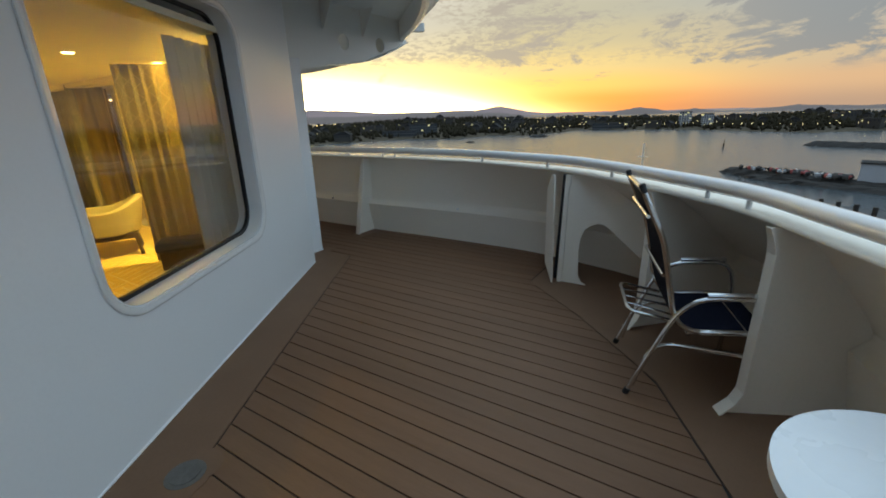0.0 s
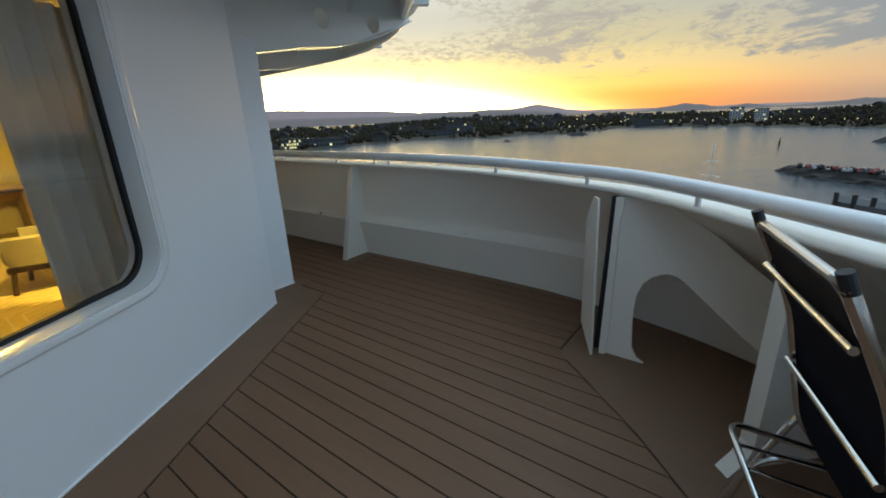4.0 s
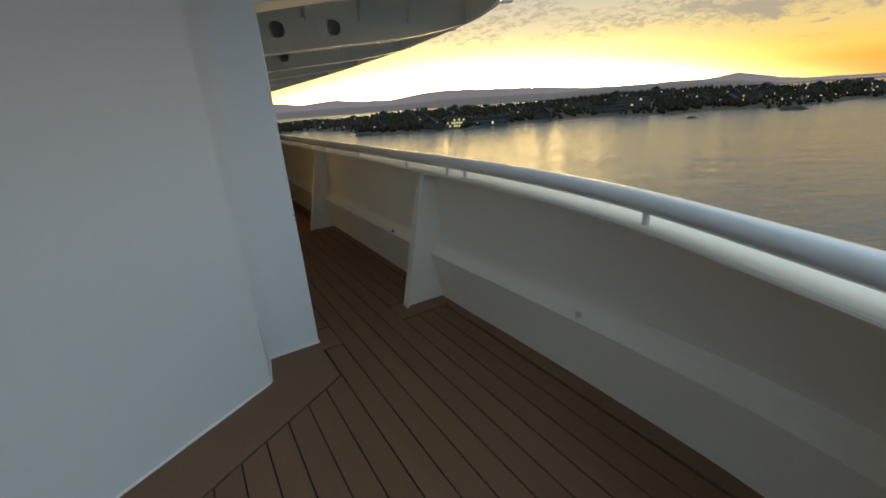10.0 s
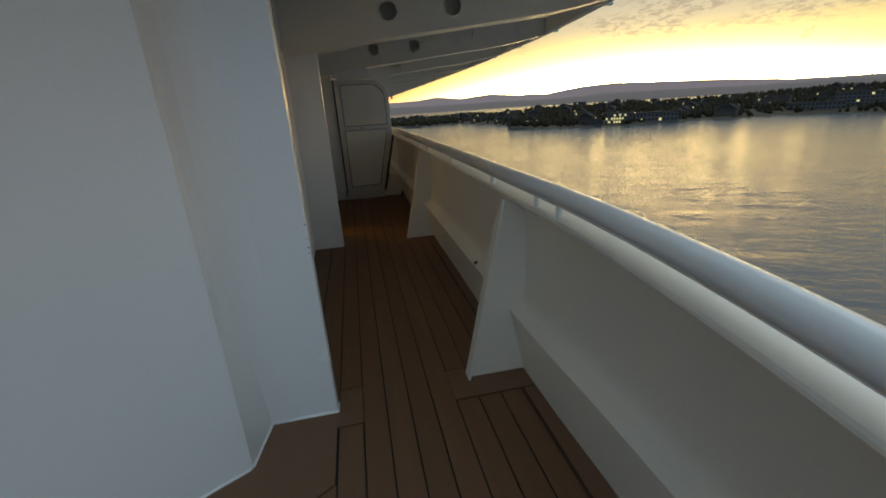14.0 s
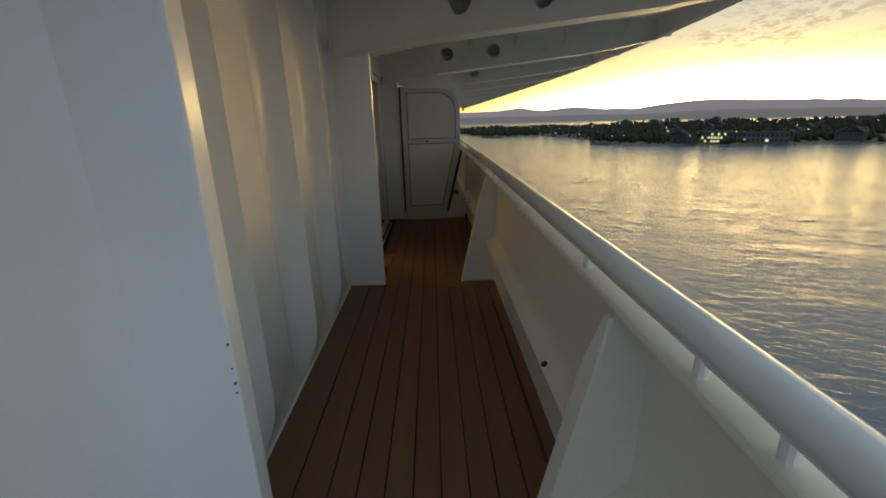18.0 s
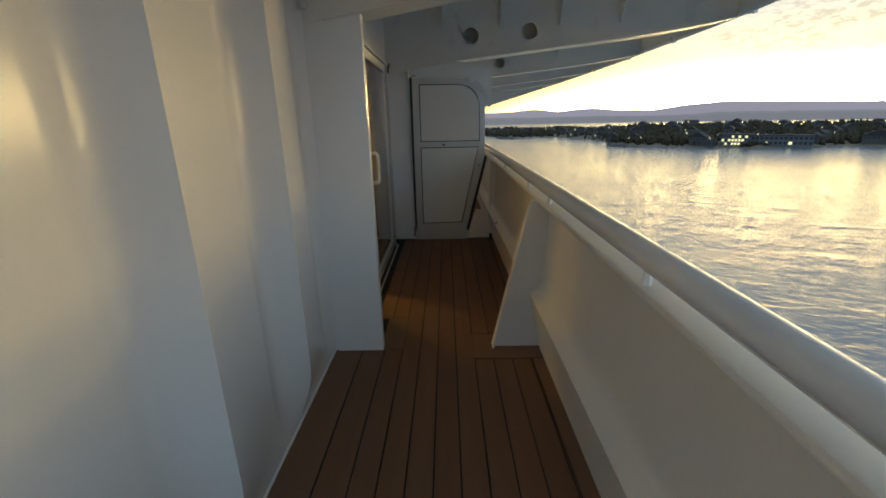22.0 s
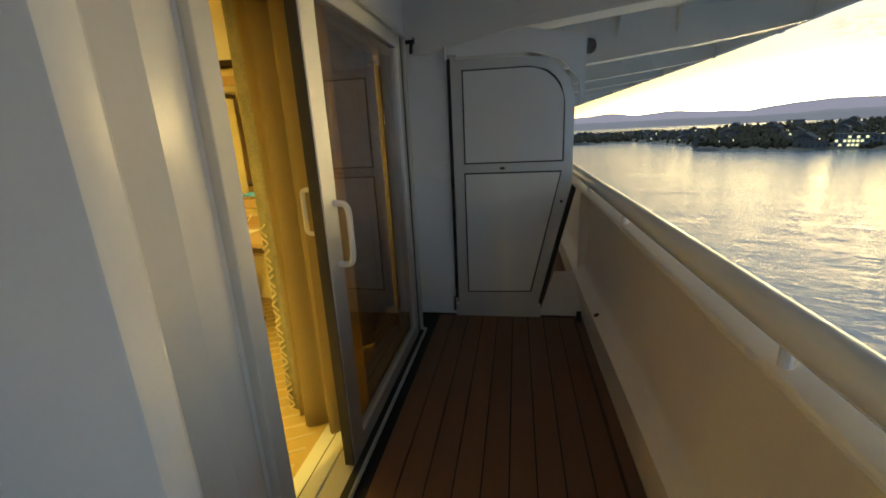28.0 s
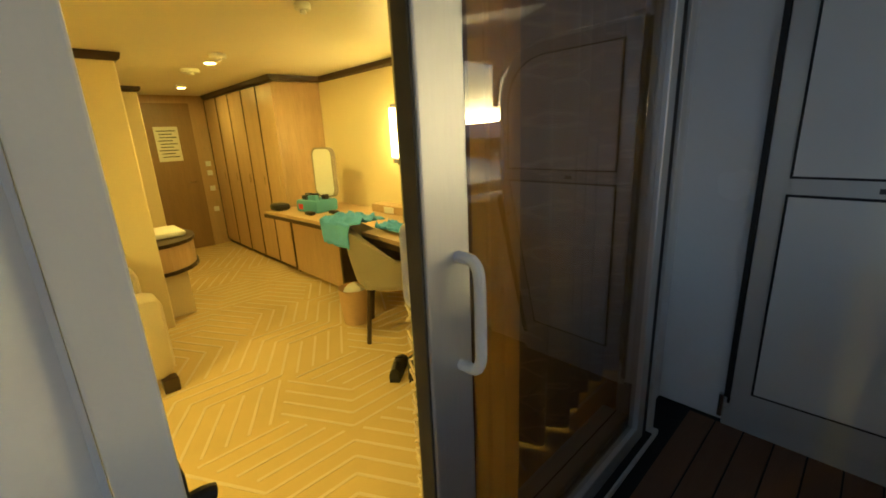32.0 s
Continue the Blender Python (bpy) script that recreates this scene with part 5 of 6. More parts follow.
sofa = thing("sofa", "pale cream sofa with a rounded arm and dark feet", "sofa")
part("base", box(-3.40, -2.40, -0.05, 0.86, 0.09, 0.42, 0.05), M_CREAMCLOTH, sofa, smooth=True)
part("arm", box(-2.62, -2.38, -0.05, 0.895, 0.10, 0.62, 0.07), M_CREAMCLOTH, sofa, smooth=True)
part("arm", box(-3.42, -3.16, -0.05, 0.895, 0.10, 0.62, 0.07), M_CREAMCLOTH, sofa, smooth=True)
for x, y in ((-2.42, 0.84), (-3.36, 0.84), (-2.42, 0.02), (-3.36, 0.02)):
    part("foot", box(x - 0.04, x + 0.04, y - 0.04, y + 0.045, 0.01, 0.10, 0.008), M_DARKWOOD, sofa, "dark wooden foot")
tagged(part("cushion", box(-3.08, -2.70, 0.35, 0.75, 0.43, 0.60, 0.07), M_TEALBAG, smooth=True), "teal cushion on the sofa", "cushion")


def curtain(path, z0, z1, mat, label, waves, depth, name="curtain"):
    """A hanging cloth in folds along a path."""
    pts = spline([(*p, 0) for p in path], 0.012)
    rows = []
    for i, p in enumerate(pts):
        a, b = pts[max(0, i - 1)], pts[min(len(pts) - 1, i + 1)]
        t = (b - a).normalized()
        n = Vector((-t.y, t.x, 0))
        u = i / (len(pts) - 1)
        row = []
        for k in range(9):
            v = k / 8
            w = math.sin(u * waves * 2 * math.pi + 0.5 * math.sin(v * 3 + u * 9)) * depth * (1 - 0.35 * v)
            row.append(p + n * w + Vector((0, 0, z0 + (z1 - z0) * v)))
        rows.append(row)
    ob = part(name, sheet(rows), mat, smooth=True)
    mod = ob.modifiers.new("thick", "SOLIDIFY")
    mod.thickness = 0.005
    return tagged(ob, label, "curtain")


curtain([(-0.625, 1.325), (-0.56, 1.30), (-0.48, 1.275), (-0.37, 1.245), (-0.265, 1.225)], 0.03, 2.08, M_GOLDCLOTH, "bunched bronze curtain hanging beside the sliding door", 2.6, 0.040)
trim = curtain([(-0.715, 1.385), (-0.67, 1.372), (-0.61, 1.38)], 0.03, 2.08, M_GREENCLOTH, "grey-green curtain edge with a pale wavy pattern", 1.0, 0.012)
for k in range(16):
    z = 0.05 + 0.064 * k
    wave = [(-0.681 + 0.017 * math.cos(math.pi * q / 4), 1.352, z + 0.128 * q / 16) for q in range(9)] if k % 2 else [(-0.681 - 0.017 * math.cos(math.pi * q / 4), 1.352, z + 0.128 * q / 16) for q in range(9)]
    part("wave_trim", tube([(p[0], p[1] + 0.25 * (-0.681 - p[0]), p[2]) for p in wave], 0.005, sides=6), M_LINE, trim, "pale wavy piping")
curtain([(-0.285, 1.24), (-0.30, 1.32), (-0.29, 1.40), (-0.31, 1.47)], 0.03, 2.03, M_LITBRONZE, "bronze curtain edge gathered behind the glass door, coloured as if backlit", 3, 0.014)
# only the light by the door is a known fixture; the others are added
for x, y, n in ((-1.42, 1.735, "downlight"), (-3.6, 1.75, "downlight"), (-5.4, 1.95, "downlight"), (-1.7, -2.0, "downlight"), (-0.9, -1.75, "downlight"), (-4.0, -2.8, "downlight")):
    ob = thing(n, "small round recessed ceiling light, switched on, all but one added", "ceiling light", (x, y, 2.10), group="cabin downlights")
    part("rim", disc(0.055, -0.008, 0.0, 28), M_WHITE, ob)
    part("lens", disc(0.042, -0.011, -0.008, 24), M_SPOT, ob, "glowing lens")
for x, y, r in ((-1.72, 1.64, 0.04), (-3.20, 1.69, 0.06), (-4.0, 1.70, 0.075)):
    ob = thing("smoke_detector", "white round detector on the cabin ceiling", "detector", (x, y, 2.10), group="ceiling detectors")
    part("body", disc(r, -0.035, 0.0, 28, bevel=0.008), M_WHITE, ob, smooth=True)
    part("sensor", disc(r * 0.4, -0.05, -0.035, 16), M_WHITE, ob)


def lamp_light(name, at, power, size, color=(1.0, 0.72, 0.13)):
    l = new(name, bpy.data.lights.new(name, "AREA"))
    l.location = at
    l.data.shape, l.data.size = "DISK", size
    l.data.energy, l.data.color = power, color


lamp_light("cabin_lamp", (-1.42, 1.735, 2.085), 4.0, 0.084)
# the next four lamps are added to brighten the cabin and lounge
lamp_light("cabin_lamp", (-3.6, 1.75, 2.085), 8.0, 0.084)
lamp_light("cabin_lamp", (-5.4, 1.95, 2.085), 3.6, 0.084)
lamp_light("lounge_fill_lamp", (-1.7, -2.0, 2.085), 13.0, 0.084)
lamp_light("lounge_fill_lamp", (-0.9, -1.75, 2.085), 78.0, 0.084)
glow_tube = new("sconce_lamp", bpy.data.lights.new("sconce_lamp", "POINT"))
glow_tube.location = (-2.58, 2.84, 1.47)
glow_tube.data.energy, glow_tube.data.shadow_soft_size, glow_tube.data.color = 6.0, 0.04, (1.0, 0.72, 0.13)

# ---- lounge behind the large window ----
def arm_chair(at, rz):
    ob = thing("arm_chair", "grey-beige upholstered tub armchair on dark wooden legs", "armchair", at, rz)
    part("seat", box(-0.23, 0.23, -0.22, 0.30, 0.27, 0.43, 0.05), M_UPHOL, ob, smooth=True)
    part("seat_rail", box(-0.25, 0.25, -0.24, 0.28, 0.21, 0.268, 0.01), M_DARKWOOD, ob, "dark wooden seat rail")
    rows = []
    for j in range(25):
        a = radians(-205 + 230 * j / 24)
        c, q = math.cos(a), math.sin(a)
        back = max(0.0, -q)
        front = 0.30 if q > 0 else 0.0
        lean = 0.05 * back
        top = 0.555 + 0.14 * back ** 1.5
        y = lambda r: r * q * (0.95 if q < 0 else 1.0) + front * q
        rows.append([(c * 0.245, y(0.25), 0.26), (c * 0.285, y(0.29), 0.28), (c * 0.30, y(0.31) - lean * 0.5, 0.45), (c * 0.31, y(0.33) - lean, top - 0.02), (c * 0.29, y(0.31) - lean, top), (c * 0.25, y(0.26) - lean, top - 0.005), (c * 0.235, y(0.245) - lean * 0.3, 0.45), (c * 0.225, y(0.23), 0.30)])
    part("backrest", sheet(rows, closed=True, caps=True), M_UPHOL, ob, "curved padded back and arms", True)
    for x, y in ((-0.23, -0.22), (0.23, -0.22), (-0.23, 0.25), (0.23, 0.25)):
        part("leg", tube([(x * 0.95, y * 0.95, 0.23), (x * 1.06, y * 1.08, 0.0)], 0.022, sides=10), M_DARKWOOD, ob, "dark tapered wooden leg")
    return ob


arm_chair((-1.28, -0.66, 0.01), 68)
side = thing("round_table", "small round dark wooden table", "table", (-2.35, -1.7, 0.01))
part("tabletop", disc(0.30, 0.52, 0.55, 40, bevel=0.006), M_DARKWOOD, side)
part("column", tube([(0, 0, 0.02), (0, 0, 0.52)], 0.035), M_DARKWOOD, side)
part("base", disc(0.2, 0, 0.03, 32), M_DARKWOOD, side)
chest = thing("sideboard", "maple sideboard with a dark top", "sideboard")
part("body", box(-3.9, -2.5, 0.12, 0.54, 0.06, 0.80), M_MAPLE, chest)
part("top", box(-3.92, -2.48, 0.10, 0.545, 0.802, 0.835, 0.004), M_DARKWOOD, chest)
part("plinth", box(-3.88, -2.52, 0.15, 0.53, 0.01, 0.058), M_DARKWOOD, chest)
curtain([(-1.23, -1.52), (-1.12, -1.60), (-0.98, -1.74), (-0.86, -1.90)], 0.03, 2.08, M_LATTICE, "grey-green curtain woven with a pale diamond lattice", 5, 0.04)
curtain([(-0.50, 1.50), (-0.58, 1.80), (-0.53, 2.10), (-0.60, 2.45), (-0.57, 2.85)], 0.03, 2.08, M_LATTICE, "patterned curtain drawn in folds across the sliding door", 8, 0.045)
sheer = [WA + WD * q - WN * 0.33 for q in (-1.36, -1.18, -1.00, -0.82, -0.64)]
curtain([(p.x, p.y) for p in sheer], 0.03, 2.06, M_SHEER, "pale grey sheer curtain gathered beside the window", 7, 0.03)
tagged(part("trim_pelmet", box(-0.70, -0.47, -1.20, 2.94, 2.035, 2.098, 0.004), M_CREAM), "cream curtain pelmet below the ceiling", "trim", kind="structure")
bench = thing("luggage_bench", "low black upholstered bench below the curtain", "bench", (-1.04, -1.95, 0.012), -38)
part("seat", box(-0.32, 0.32, -0.16, 0.16, 0.20, 0.30, 0.02), M_BLACK, bench, smooth=True)
part("base", box(-0.29, 0.29, -0.13, 0.13, 0.0, 0.199), M_DARKWOOD, bench)

# ---- harbour: water, land, town ----
SEA = -24.0
m = bpy.data.materials.new("harbour_water")
m.use_nodes = True
n = Nodes(m.node_tree)
vec = n.add("ShaderNodeTexCoord").outputs["Object"]
turned = n.add("ShaderNodeMapping", {"Vector": vec, "Rotation": (0, 0, radians(115))}).outputs[0]
wav = n.add("ShaderNodeMapping", {"Vector": turned, "Scale": (1.0, 0.42, 1.0)}).outputs[0]
swell, chop, ripple = n.noise(wav, 0.11, 5.0, 0.62, 0.3), n.noise(wav, 0.62, 4.0, 0.62, 0.4), n.noise(wav, 1.9, 3.0, 0.65, 0.5)
h = n.math("ADD", n.math("MULTIPLY", swell, 2.3), n.math("ADD", n.math("MULTIPLY", chop, 0.62), n.math("MULTIPLY", ripple, 0.20)))
far = n.ramp(n.math("DIVIDE", n.add("ShaderNodeVectorMath", {0: vec}, operation="LENGTH").outputs["Value"], 1000.0), [(0.05, (0, 0, 0)), (0.16, (0.55, 0.55, 0.55)), (0.40, (1, 1, 1))])
calm = n.ramp(n.noise(wav, 0.014, 4.0, 0.6, 0.8), [(0.36, (0.90, 0.90, 0.90)), (0.62, (1, 1, 1))])
b = n.add("ShaderNodeBump", {"Strength": n.math("MULTIPLY", calm, n.math("SUBTRACT", 1.0, n.math("MULTIPLY", far, 0.62))), "Distance": 0.30, "Height": h})
p = n.add("ShaderNodeBsdfPrincipled", {"Base Color": (0.060, 0.072, 0.078, 1), "Roughness": n.math("ADD", 0.04, n.math("MULTIPLY", calm, n.math("ADD", 0.03, n.math("MULTIPLY", far, 0.17)))), "IOR": 1.33, "Normal": b.outputs[0], "Specular IOR Level": 0.42})
n.add("ShaderNodeOutputMaterial", {0: p.outputs[0]})
tagged(part("water", disc(4700, SEA - 1, SEA, 96), m), "harbour water with small wind ripples at dusk", "water", kind="structure")

M_LAND = material("dark_shore_ground", (0.10, 0.080, 0.055), 0.9, vary=0.3, scale=0.03, grain=0.4, bump=0.3, spec=0.05)
M_ROCK = material("grey_shore_rock", (0.060, 0.055, 0.050), 0.85, vary=0.3, scale=0.2, grain=1.5, bump=0.4, spec=0.05)
M_WOOD = material("dark_conifer_foliage", (0.048, 0.039, 0.023), 0.9, vary=0.35, scale=0.05, grain=0.7, bump=0.5, spread=0.3, spec=0.05)
# both hill materials glow faintly, so their colour stands in for haze
M_HILL1 = material("far_hill_haze_glow", (0.07, 0.07, 0.085), 1.0, vary=0.1, scale=0.003, grain=0.02, bump=0.0, emit=((0.155, 0.132, 0.140), 0.60))
M_HILL2 = material("near_hill_haze_glow", (0.05, 0.05, 0.055), 1.0, vary=0.1, scale=0.003, grain=0.02, bump=0.0, emit=((0.105, 0.092, 0.088), 0.45))
M_HOUSE = material("pale_house_wall", (0.085, 0.075, 0.065), 0.8, spec=0.1, vary=0.1, spread=0.7)
M_ROOF = material("dark_roof", (0.045, 0.042, 0.04), 0.9, spec=0.1, vary=0.2, spread=0.4)
M_LITWIN = material("lit_window_glass", (0.6, 0.5, 0.3), 0.4, vary=0.0, bump=0.0, emit=((0.95, 0.90, 0.36), 0.5))
M_DIMWIN = material("dim_window_glass", (0.03, 0.032, 0.035), 0.6, spec=0.15, vary=0.0, bump=0.0)

SHORE = [(-40, 640), (-20, 600), (-13.6, 565), (-9, 520), (-2, 560), (3.6, 610), (9.6, 610), (13.8, 640), (16.3, 560), (21, 500), (25, 530), (30, 470), (36, 500), (39, 490), (43, 470), (47, 460), (50.5, 440), (54, 415), (59, 412), (65, 418), (68.5, 440), (70, 520), (75, 632), (82, 620), (84.5, 680), (88, 900), (110, 1400)]
TOP = [(-40, -0.6), (-13, -0.55), (-8.5, -0.35), (-2, -0.75), (3, -0.7), (8, -0.5), (14, -0.55), (20, -0.45), (23, -0.15), (26, 0.0), (31, 0.12), (36, 0.12), (40, -0.05), (45, -0.4), (50, -0.45), (55, -0.30), (60, -0.45), (65, -0.45), (70, -0.85), (75, -0.8), (80, -0.9), (86, -1.2), (110, -1.4)]


def curve(tab, a):
    for (a0, v0), (a1, v1_) in zip(tab, tab[1:]):
        if a0 <= a <= a1:
            return v0 + (v1_ - v0) * (a - a0) / (a1 - a0)
    return tab[0][1] if a < tab[0][0] else tab[-1][1]


def ground_z(a, f):
    """Height of the land at bearing a, f from 0 at the shore to 1 at its crest."""
    r = curve(SHORE, a) + 380 * f
    crest = 1.5 + (curve(SHORE, a) + 380) * math.tan(radians(curve(TOP, a))) - 8
    return SEA + 0.3 + (crest - SEA) * (f ** 0.8) * 0.86 + 1.6 * min(1, f * 12) + 1.2 * noise.noise(Vector((a * 0.6, f * 6, 2))) * min(1, f * 6)


def polar(a, r, z):
    return Vector((r * math.cos(radians(a)), r * math.sin(radians(a)), z))


rows = []
for i in range(301):
    a = -40 + 0.5 * i
    j = 9 * noise.noise(Vector((a * 0.9, 5, 0))) + 5 * noise.noise(Vector((a * 3.0, 7, 0)))
    s0 = curve(SHORE, a) + j
    rows.append([polar(a, s0 - 3, SEA - 0.6)] + [polar(a, s0 + (curve(SHORE, a) + 380 - s0) * f, ground_z(a, f)) for f in (0.004, 0.02, 0.06, 0.12, 0.25, 0.4, 0.6, 0.8, 1.0)] + [polar(a, s0 + 700, SEA - 1)])
tagged(part("land", sheet(rows), M_LAND, smooth=True), "dark wooded shore rising to low hills", "shore", kind="structure")


def crown_clumps(count, seed, pick, size):
    """Many small uneven tree shapes joined into one mesh."""
    r = random.Random(seed)
    verts, faces = [], []
    for _ in range(count):
        a, f = pick(r)
        q = polar(a, curve(SHORE, a) + 380 * f + r.uniform(-4, 4), ground_z(a, f) - 0.5)
        hgt = size * r.uniform(0.55, 1.25)
        wid = hgt * r.uniform(0.26, 0.5)
        pointed = r.random() < 0.45
        base = len(verts)
        for lev, rad in ((0.0, 0.35), (0.22, 1.0), (0.5, 0.8 if not pointed else 0.6), (0.8, 0.5 if not pointed else 0.25)):
            off = r.random() * 6
            for k in range(6):
                t = off + k * math.pi / 3
                w = wid * rad * r.uniform(0.7, 1.25)
                verts.append((q.x + w * math.cos(t), q.y + w * math.sin(t), q.z + hgt * lev * r.uniform(0.92, 1.08)))
        verts.append((q.x, q.y, q.z + hgt))
        for lev in range(3):
            for k in range(6):
                b0 = base + lev * 6
                faces.append((b0 + k, b0 + (k + 1) % 6, b0 + 6 + (k + 1) % 6, b0 + 6 + k))
        for k in range(6):
            faces.append((base + 18 + k, base + 18 + (k + 1) % 6, base + 24))
    me = bpy.data.meshes.new("woods")
    me.from_pydata(verts, [], faces)
    me.materials.append(M_WOOD)
    me.polygons.foreach_set("use_smooth", [True] * len(faces))
    return me


tagged(new("woods", crown_clumps(9500, 11, lambda r: (r.uniform(-24, 90), r.random() ** 0.8), 5.4)), "dark mixed woods covering the far shore", "woods", kind="stuff")
tagged(new("shore_trees", crown_clumps(900, 12, lambda r: (r.choice((r.uniform(58, 69), r.uniform(44, 52), r.uniform(23, 31), r.uniform(76, 90), r.uniform(-14, 12))), r.uniform(0.03, 0.2)), 6.8)), "darker trees standing near the waterline", "trees", kind="stuff")


def ridge(name, label, mat, r, tab, rough, seed):
    rows = []
    for i in range(521):
        a = -40 + 0.3 * i
        el = curve(tab, a) + rough * noise.noise(Vector((a * 0.22, seed, 0))) + rough * 0.6 * noise.noise(Vector((a * 0.8, seed, 3))) + rough * 0.4 * noise.noise(Vector((a * 2.1, seed, 9)))
        z = 1.5 + r * math.tan(radians(el))
        rows.append([polar(a, r - 260, SEA - 2), polar(a, r - 90, SEA + (z - SEA) * 0.7), polar(a, r, z), polar(a, r + 200, SEA - 2)])
    tagged(part(name, sheet(rows), mat, smooth=True), label, "hills", kind="structure")


ridge("backdrop_far_hills", "slate-coloured mountains along the horizon, glowing faintly in place of haze", M_HILL1, 4200, [(-40, -0.4), (10, -0.2), (19, -0.1), (21, 0.12), (23, 0.58), (24.6, 0.90), (26.3, 0.66), (28, 0.45), (31, 0.55), (35, 0.42), (40, 0.52), (44, 0.88), (47.5, 1.05), (50, 1.18), (53, 1.27), (57, 1.45), (59.5, 1.40), (61.2, 1.27), (62.8, 1.06), (65, 0.74), (66.5, 0.86), (68.1, 0.80), (70, 0.98), (71.7, 1.13), (73.5, 1.0), (75.7, 0.80), (77.5, 1.04), (79, 1.15), (80.5, 0.98), (83, 0.84), (86, 0.78), (91, 0.95), (115, 0.7)], 0.06, 1.3)
ridge("backdrop_near_hills", "darker wooded hills behind the town, glowing faintly in place of haze", M_HILL2, 2600, [(-40, -0.1), (-12, -0.25), (-7, -0.1), (-2, -0.50), (0, -0.42), (2.2, -0.08), (4.5, -0.42), (6.2, 0.0), (7.8, 0.16), (9.5, -0.02), (12, -0.45), (20, -0.4), (26, 0.1), (30, 0.3), (36, 0.27), (42, 0.17), (48, 0.2), (56, 0.35), (64, 0.1), (72, 0.15), (90, 0.25), (115, 0.1)], 0.10, 6.1)


def house(w, d, hgt, pitched):
    ob = thing("house", "small pale house among dark trees", "house", group="houses on the shore")
    part("wall", box(-w / 2, w / 2, -d / 2, d / 2, -1.5, hgt), M_HOUSE, ob)
    if pitched:
        part("roof", prism([(-w / 2 - 0.4, hgt), (w / 2 + 0.4, hgt), (0, hgt + w * 0.32)], -d / 2 - 0.4, d / 2 + 0.4, Matrix(((1, 0, 0, 0), (0, 0, -1, 0), (0, 1, 0, 0), (0, 0, 0, 1)))), M_ROOF, ob)
    else:
        part("roof", box(-w / 2 - 0.3, w / 2 + 0.3, -d / 2 - 0.3, d / 2 + 0.3, hgt, hgt + 0.5), M_ROOF, ob)
    k = max(2, int(w / 2.6))
    for i in range(k):
        x = -w / 2 + w * (i + 0.5) / k
        part("window", box(x - 0.6, x + 0.6, -d / 2 - 0.06, -d / 2, hgt - 2.2, hgt - 0.9), M_LITWIN if (i * 7 + int(w * 10)) % 11 == 0 else M_DIMWIN, ob)
    return ob


rh = random.Random(5)
kinds = [house(9, 8, 5.5, True), house(13, 9, 6.0, True), house(18, 10, 8.0, False), house(11, 8, 4.0, True)]


def set_down(ob, a, f, turn):
    q = polar(a, curve(SHORE, a) + 380 * f, ground_z(a, f) + 0.4)
    return pose(q.x, q.y, q.z, 0, 0, a + 90 + 180 + turn)


spots = [(rh.uniform(-14, 88), 0.03 + 0.85 * rh.random() ** 1.3, rh.uniform(-30, 30)) for _ in range(125)]
for k, (a, f, t) in enumerate(spots):
    if k < 4:
        kinds[k].matrix_basis = set_down(kinds[k], a, f, t)
    else:
        copy_thing(kinds[k % 4], set_down(None, a, f, t))


def block(name, label, a, f, w, d, hgt, floors, cols, lit, mat):
    """A larger flat-roofed building with rows of windows."""
    q = polar(a, curve(SHORE, a) + 380 * f, ground_z(a, f))
    ob = thing(name, label, "building", (q.x, q.y, q.z - 0.3), a - 90)
    part("wall", box(-w / 2, w / 2, -d / 2, d / 2, -2.0, hgt), mat, ob)
    part("roof", box(-w / 2 - 0.4, w / 2 + 0.4, -d / 2 - 0.4, d / 2 + 0.4, hgt, hgt + 0.6), M_ROOF, ob)
    r = random.Random(int(a * 10))
    for i in range(cols):
        for j in range(floors):
            x, z = -w / 2 + w * (i + 0.5) / cols, hgt * (j + 0.22) / floors
            part("window", box(x - w / cols * 0.34, x + w / cols * 0.34, -d / 2 - 0.08, -d / 2, z, z + hgt / floors * 0.55), M_LITWIN if r.random() < lit else M_DIMWIN, ob)
    return ob


M_CONC = material("pale_concrete", (0.10, 0.10, 0.098), 0.9, spec=0.1, vary=0.1, scale=0.2, grain=2)
M_PALE = material("pale_tower_plaster", (0.42, 0.42, 0.42), 0.8, vary=0.08, scale=0.2, grain=2)
block("office_building", "long waterfront building with bright yellow windows", 56.0, 0.035, 20, 14, 8.5, 3, 9, 0.6, M_CONC)
block("office_building", "long grey waterfront building with a few lit windows", 52.5, 0.035, 46, 14, 7.5, 2, 15, 0.06, M_CONC)
block("boat_shed", "low pale shed beside the waterfront building", 58.7, 0.02, 13, 10, 4.5, 1, 4, 0.0, M_HOUSE)
block("hotel_building", "pale hotel block on the shore", 34.3, 0.10, 34, 14, 11, 4, 12, 0.05, M_CONC)
block("hotel_building", "long low pale building on the shore", 37.5, 0.06, 40, 12, 6, 2, 14, 0.05, M_CONC)
block("apartment_tower", "tall pale apartment tower above the trees", 2.5, 0.12, 14, 14, 17, 8, 5, 0.12, M_PALE)
block("apartment_tower", "pale apartment block above the trees", 0.3, 0.14, 13, 12, 15, 6, 5, 0.15, M_PALE)
block("hotel_building", "long waterfront hotel with lit windows", 10.5, 0.04, 46, 12, 7, 2, 16, 0.12, M_CONC)
bulb_bm = bmesh.new()
bmesh.ops.create_icosphere(bulb_bm, subdivisions=1, radius=0.40)
M_BULB = material("street_light_glow", (0.8, 0.7, 0.4), 0.5, vary=0.0, bump=0.0, emit=((1.0, 0.80, 0.36), 1.3))
first = None
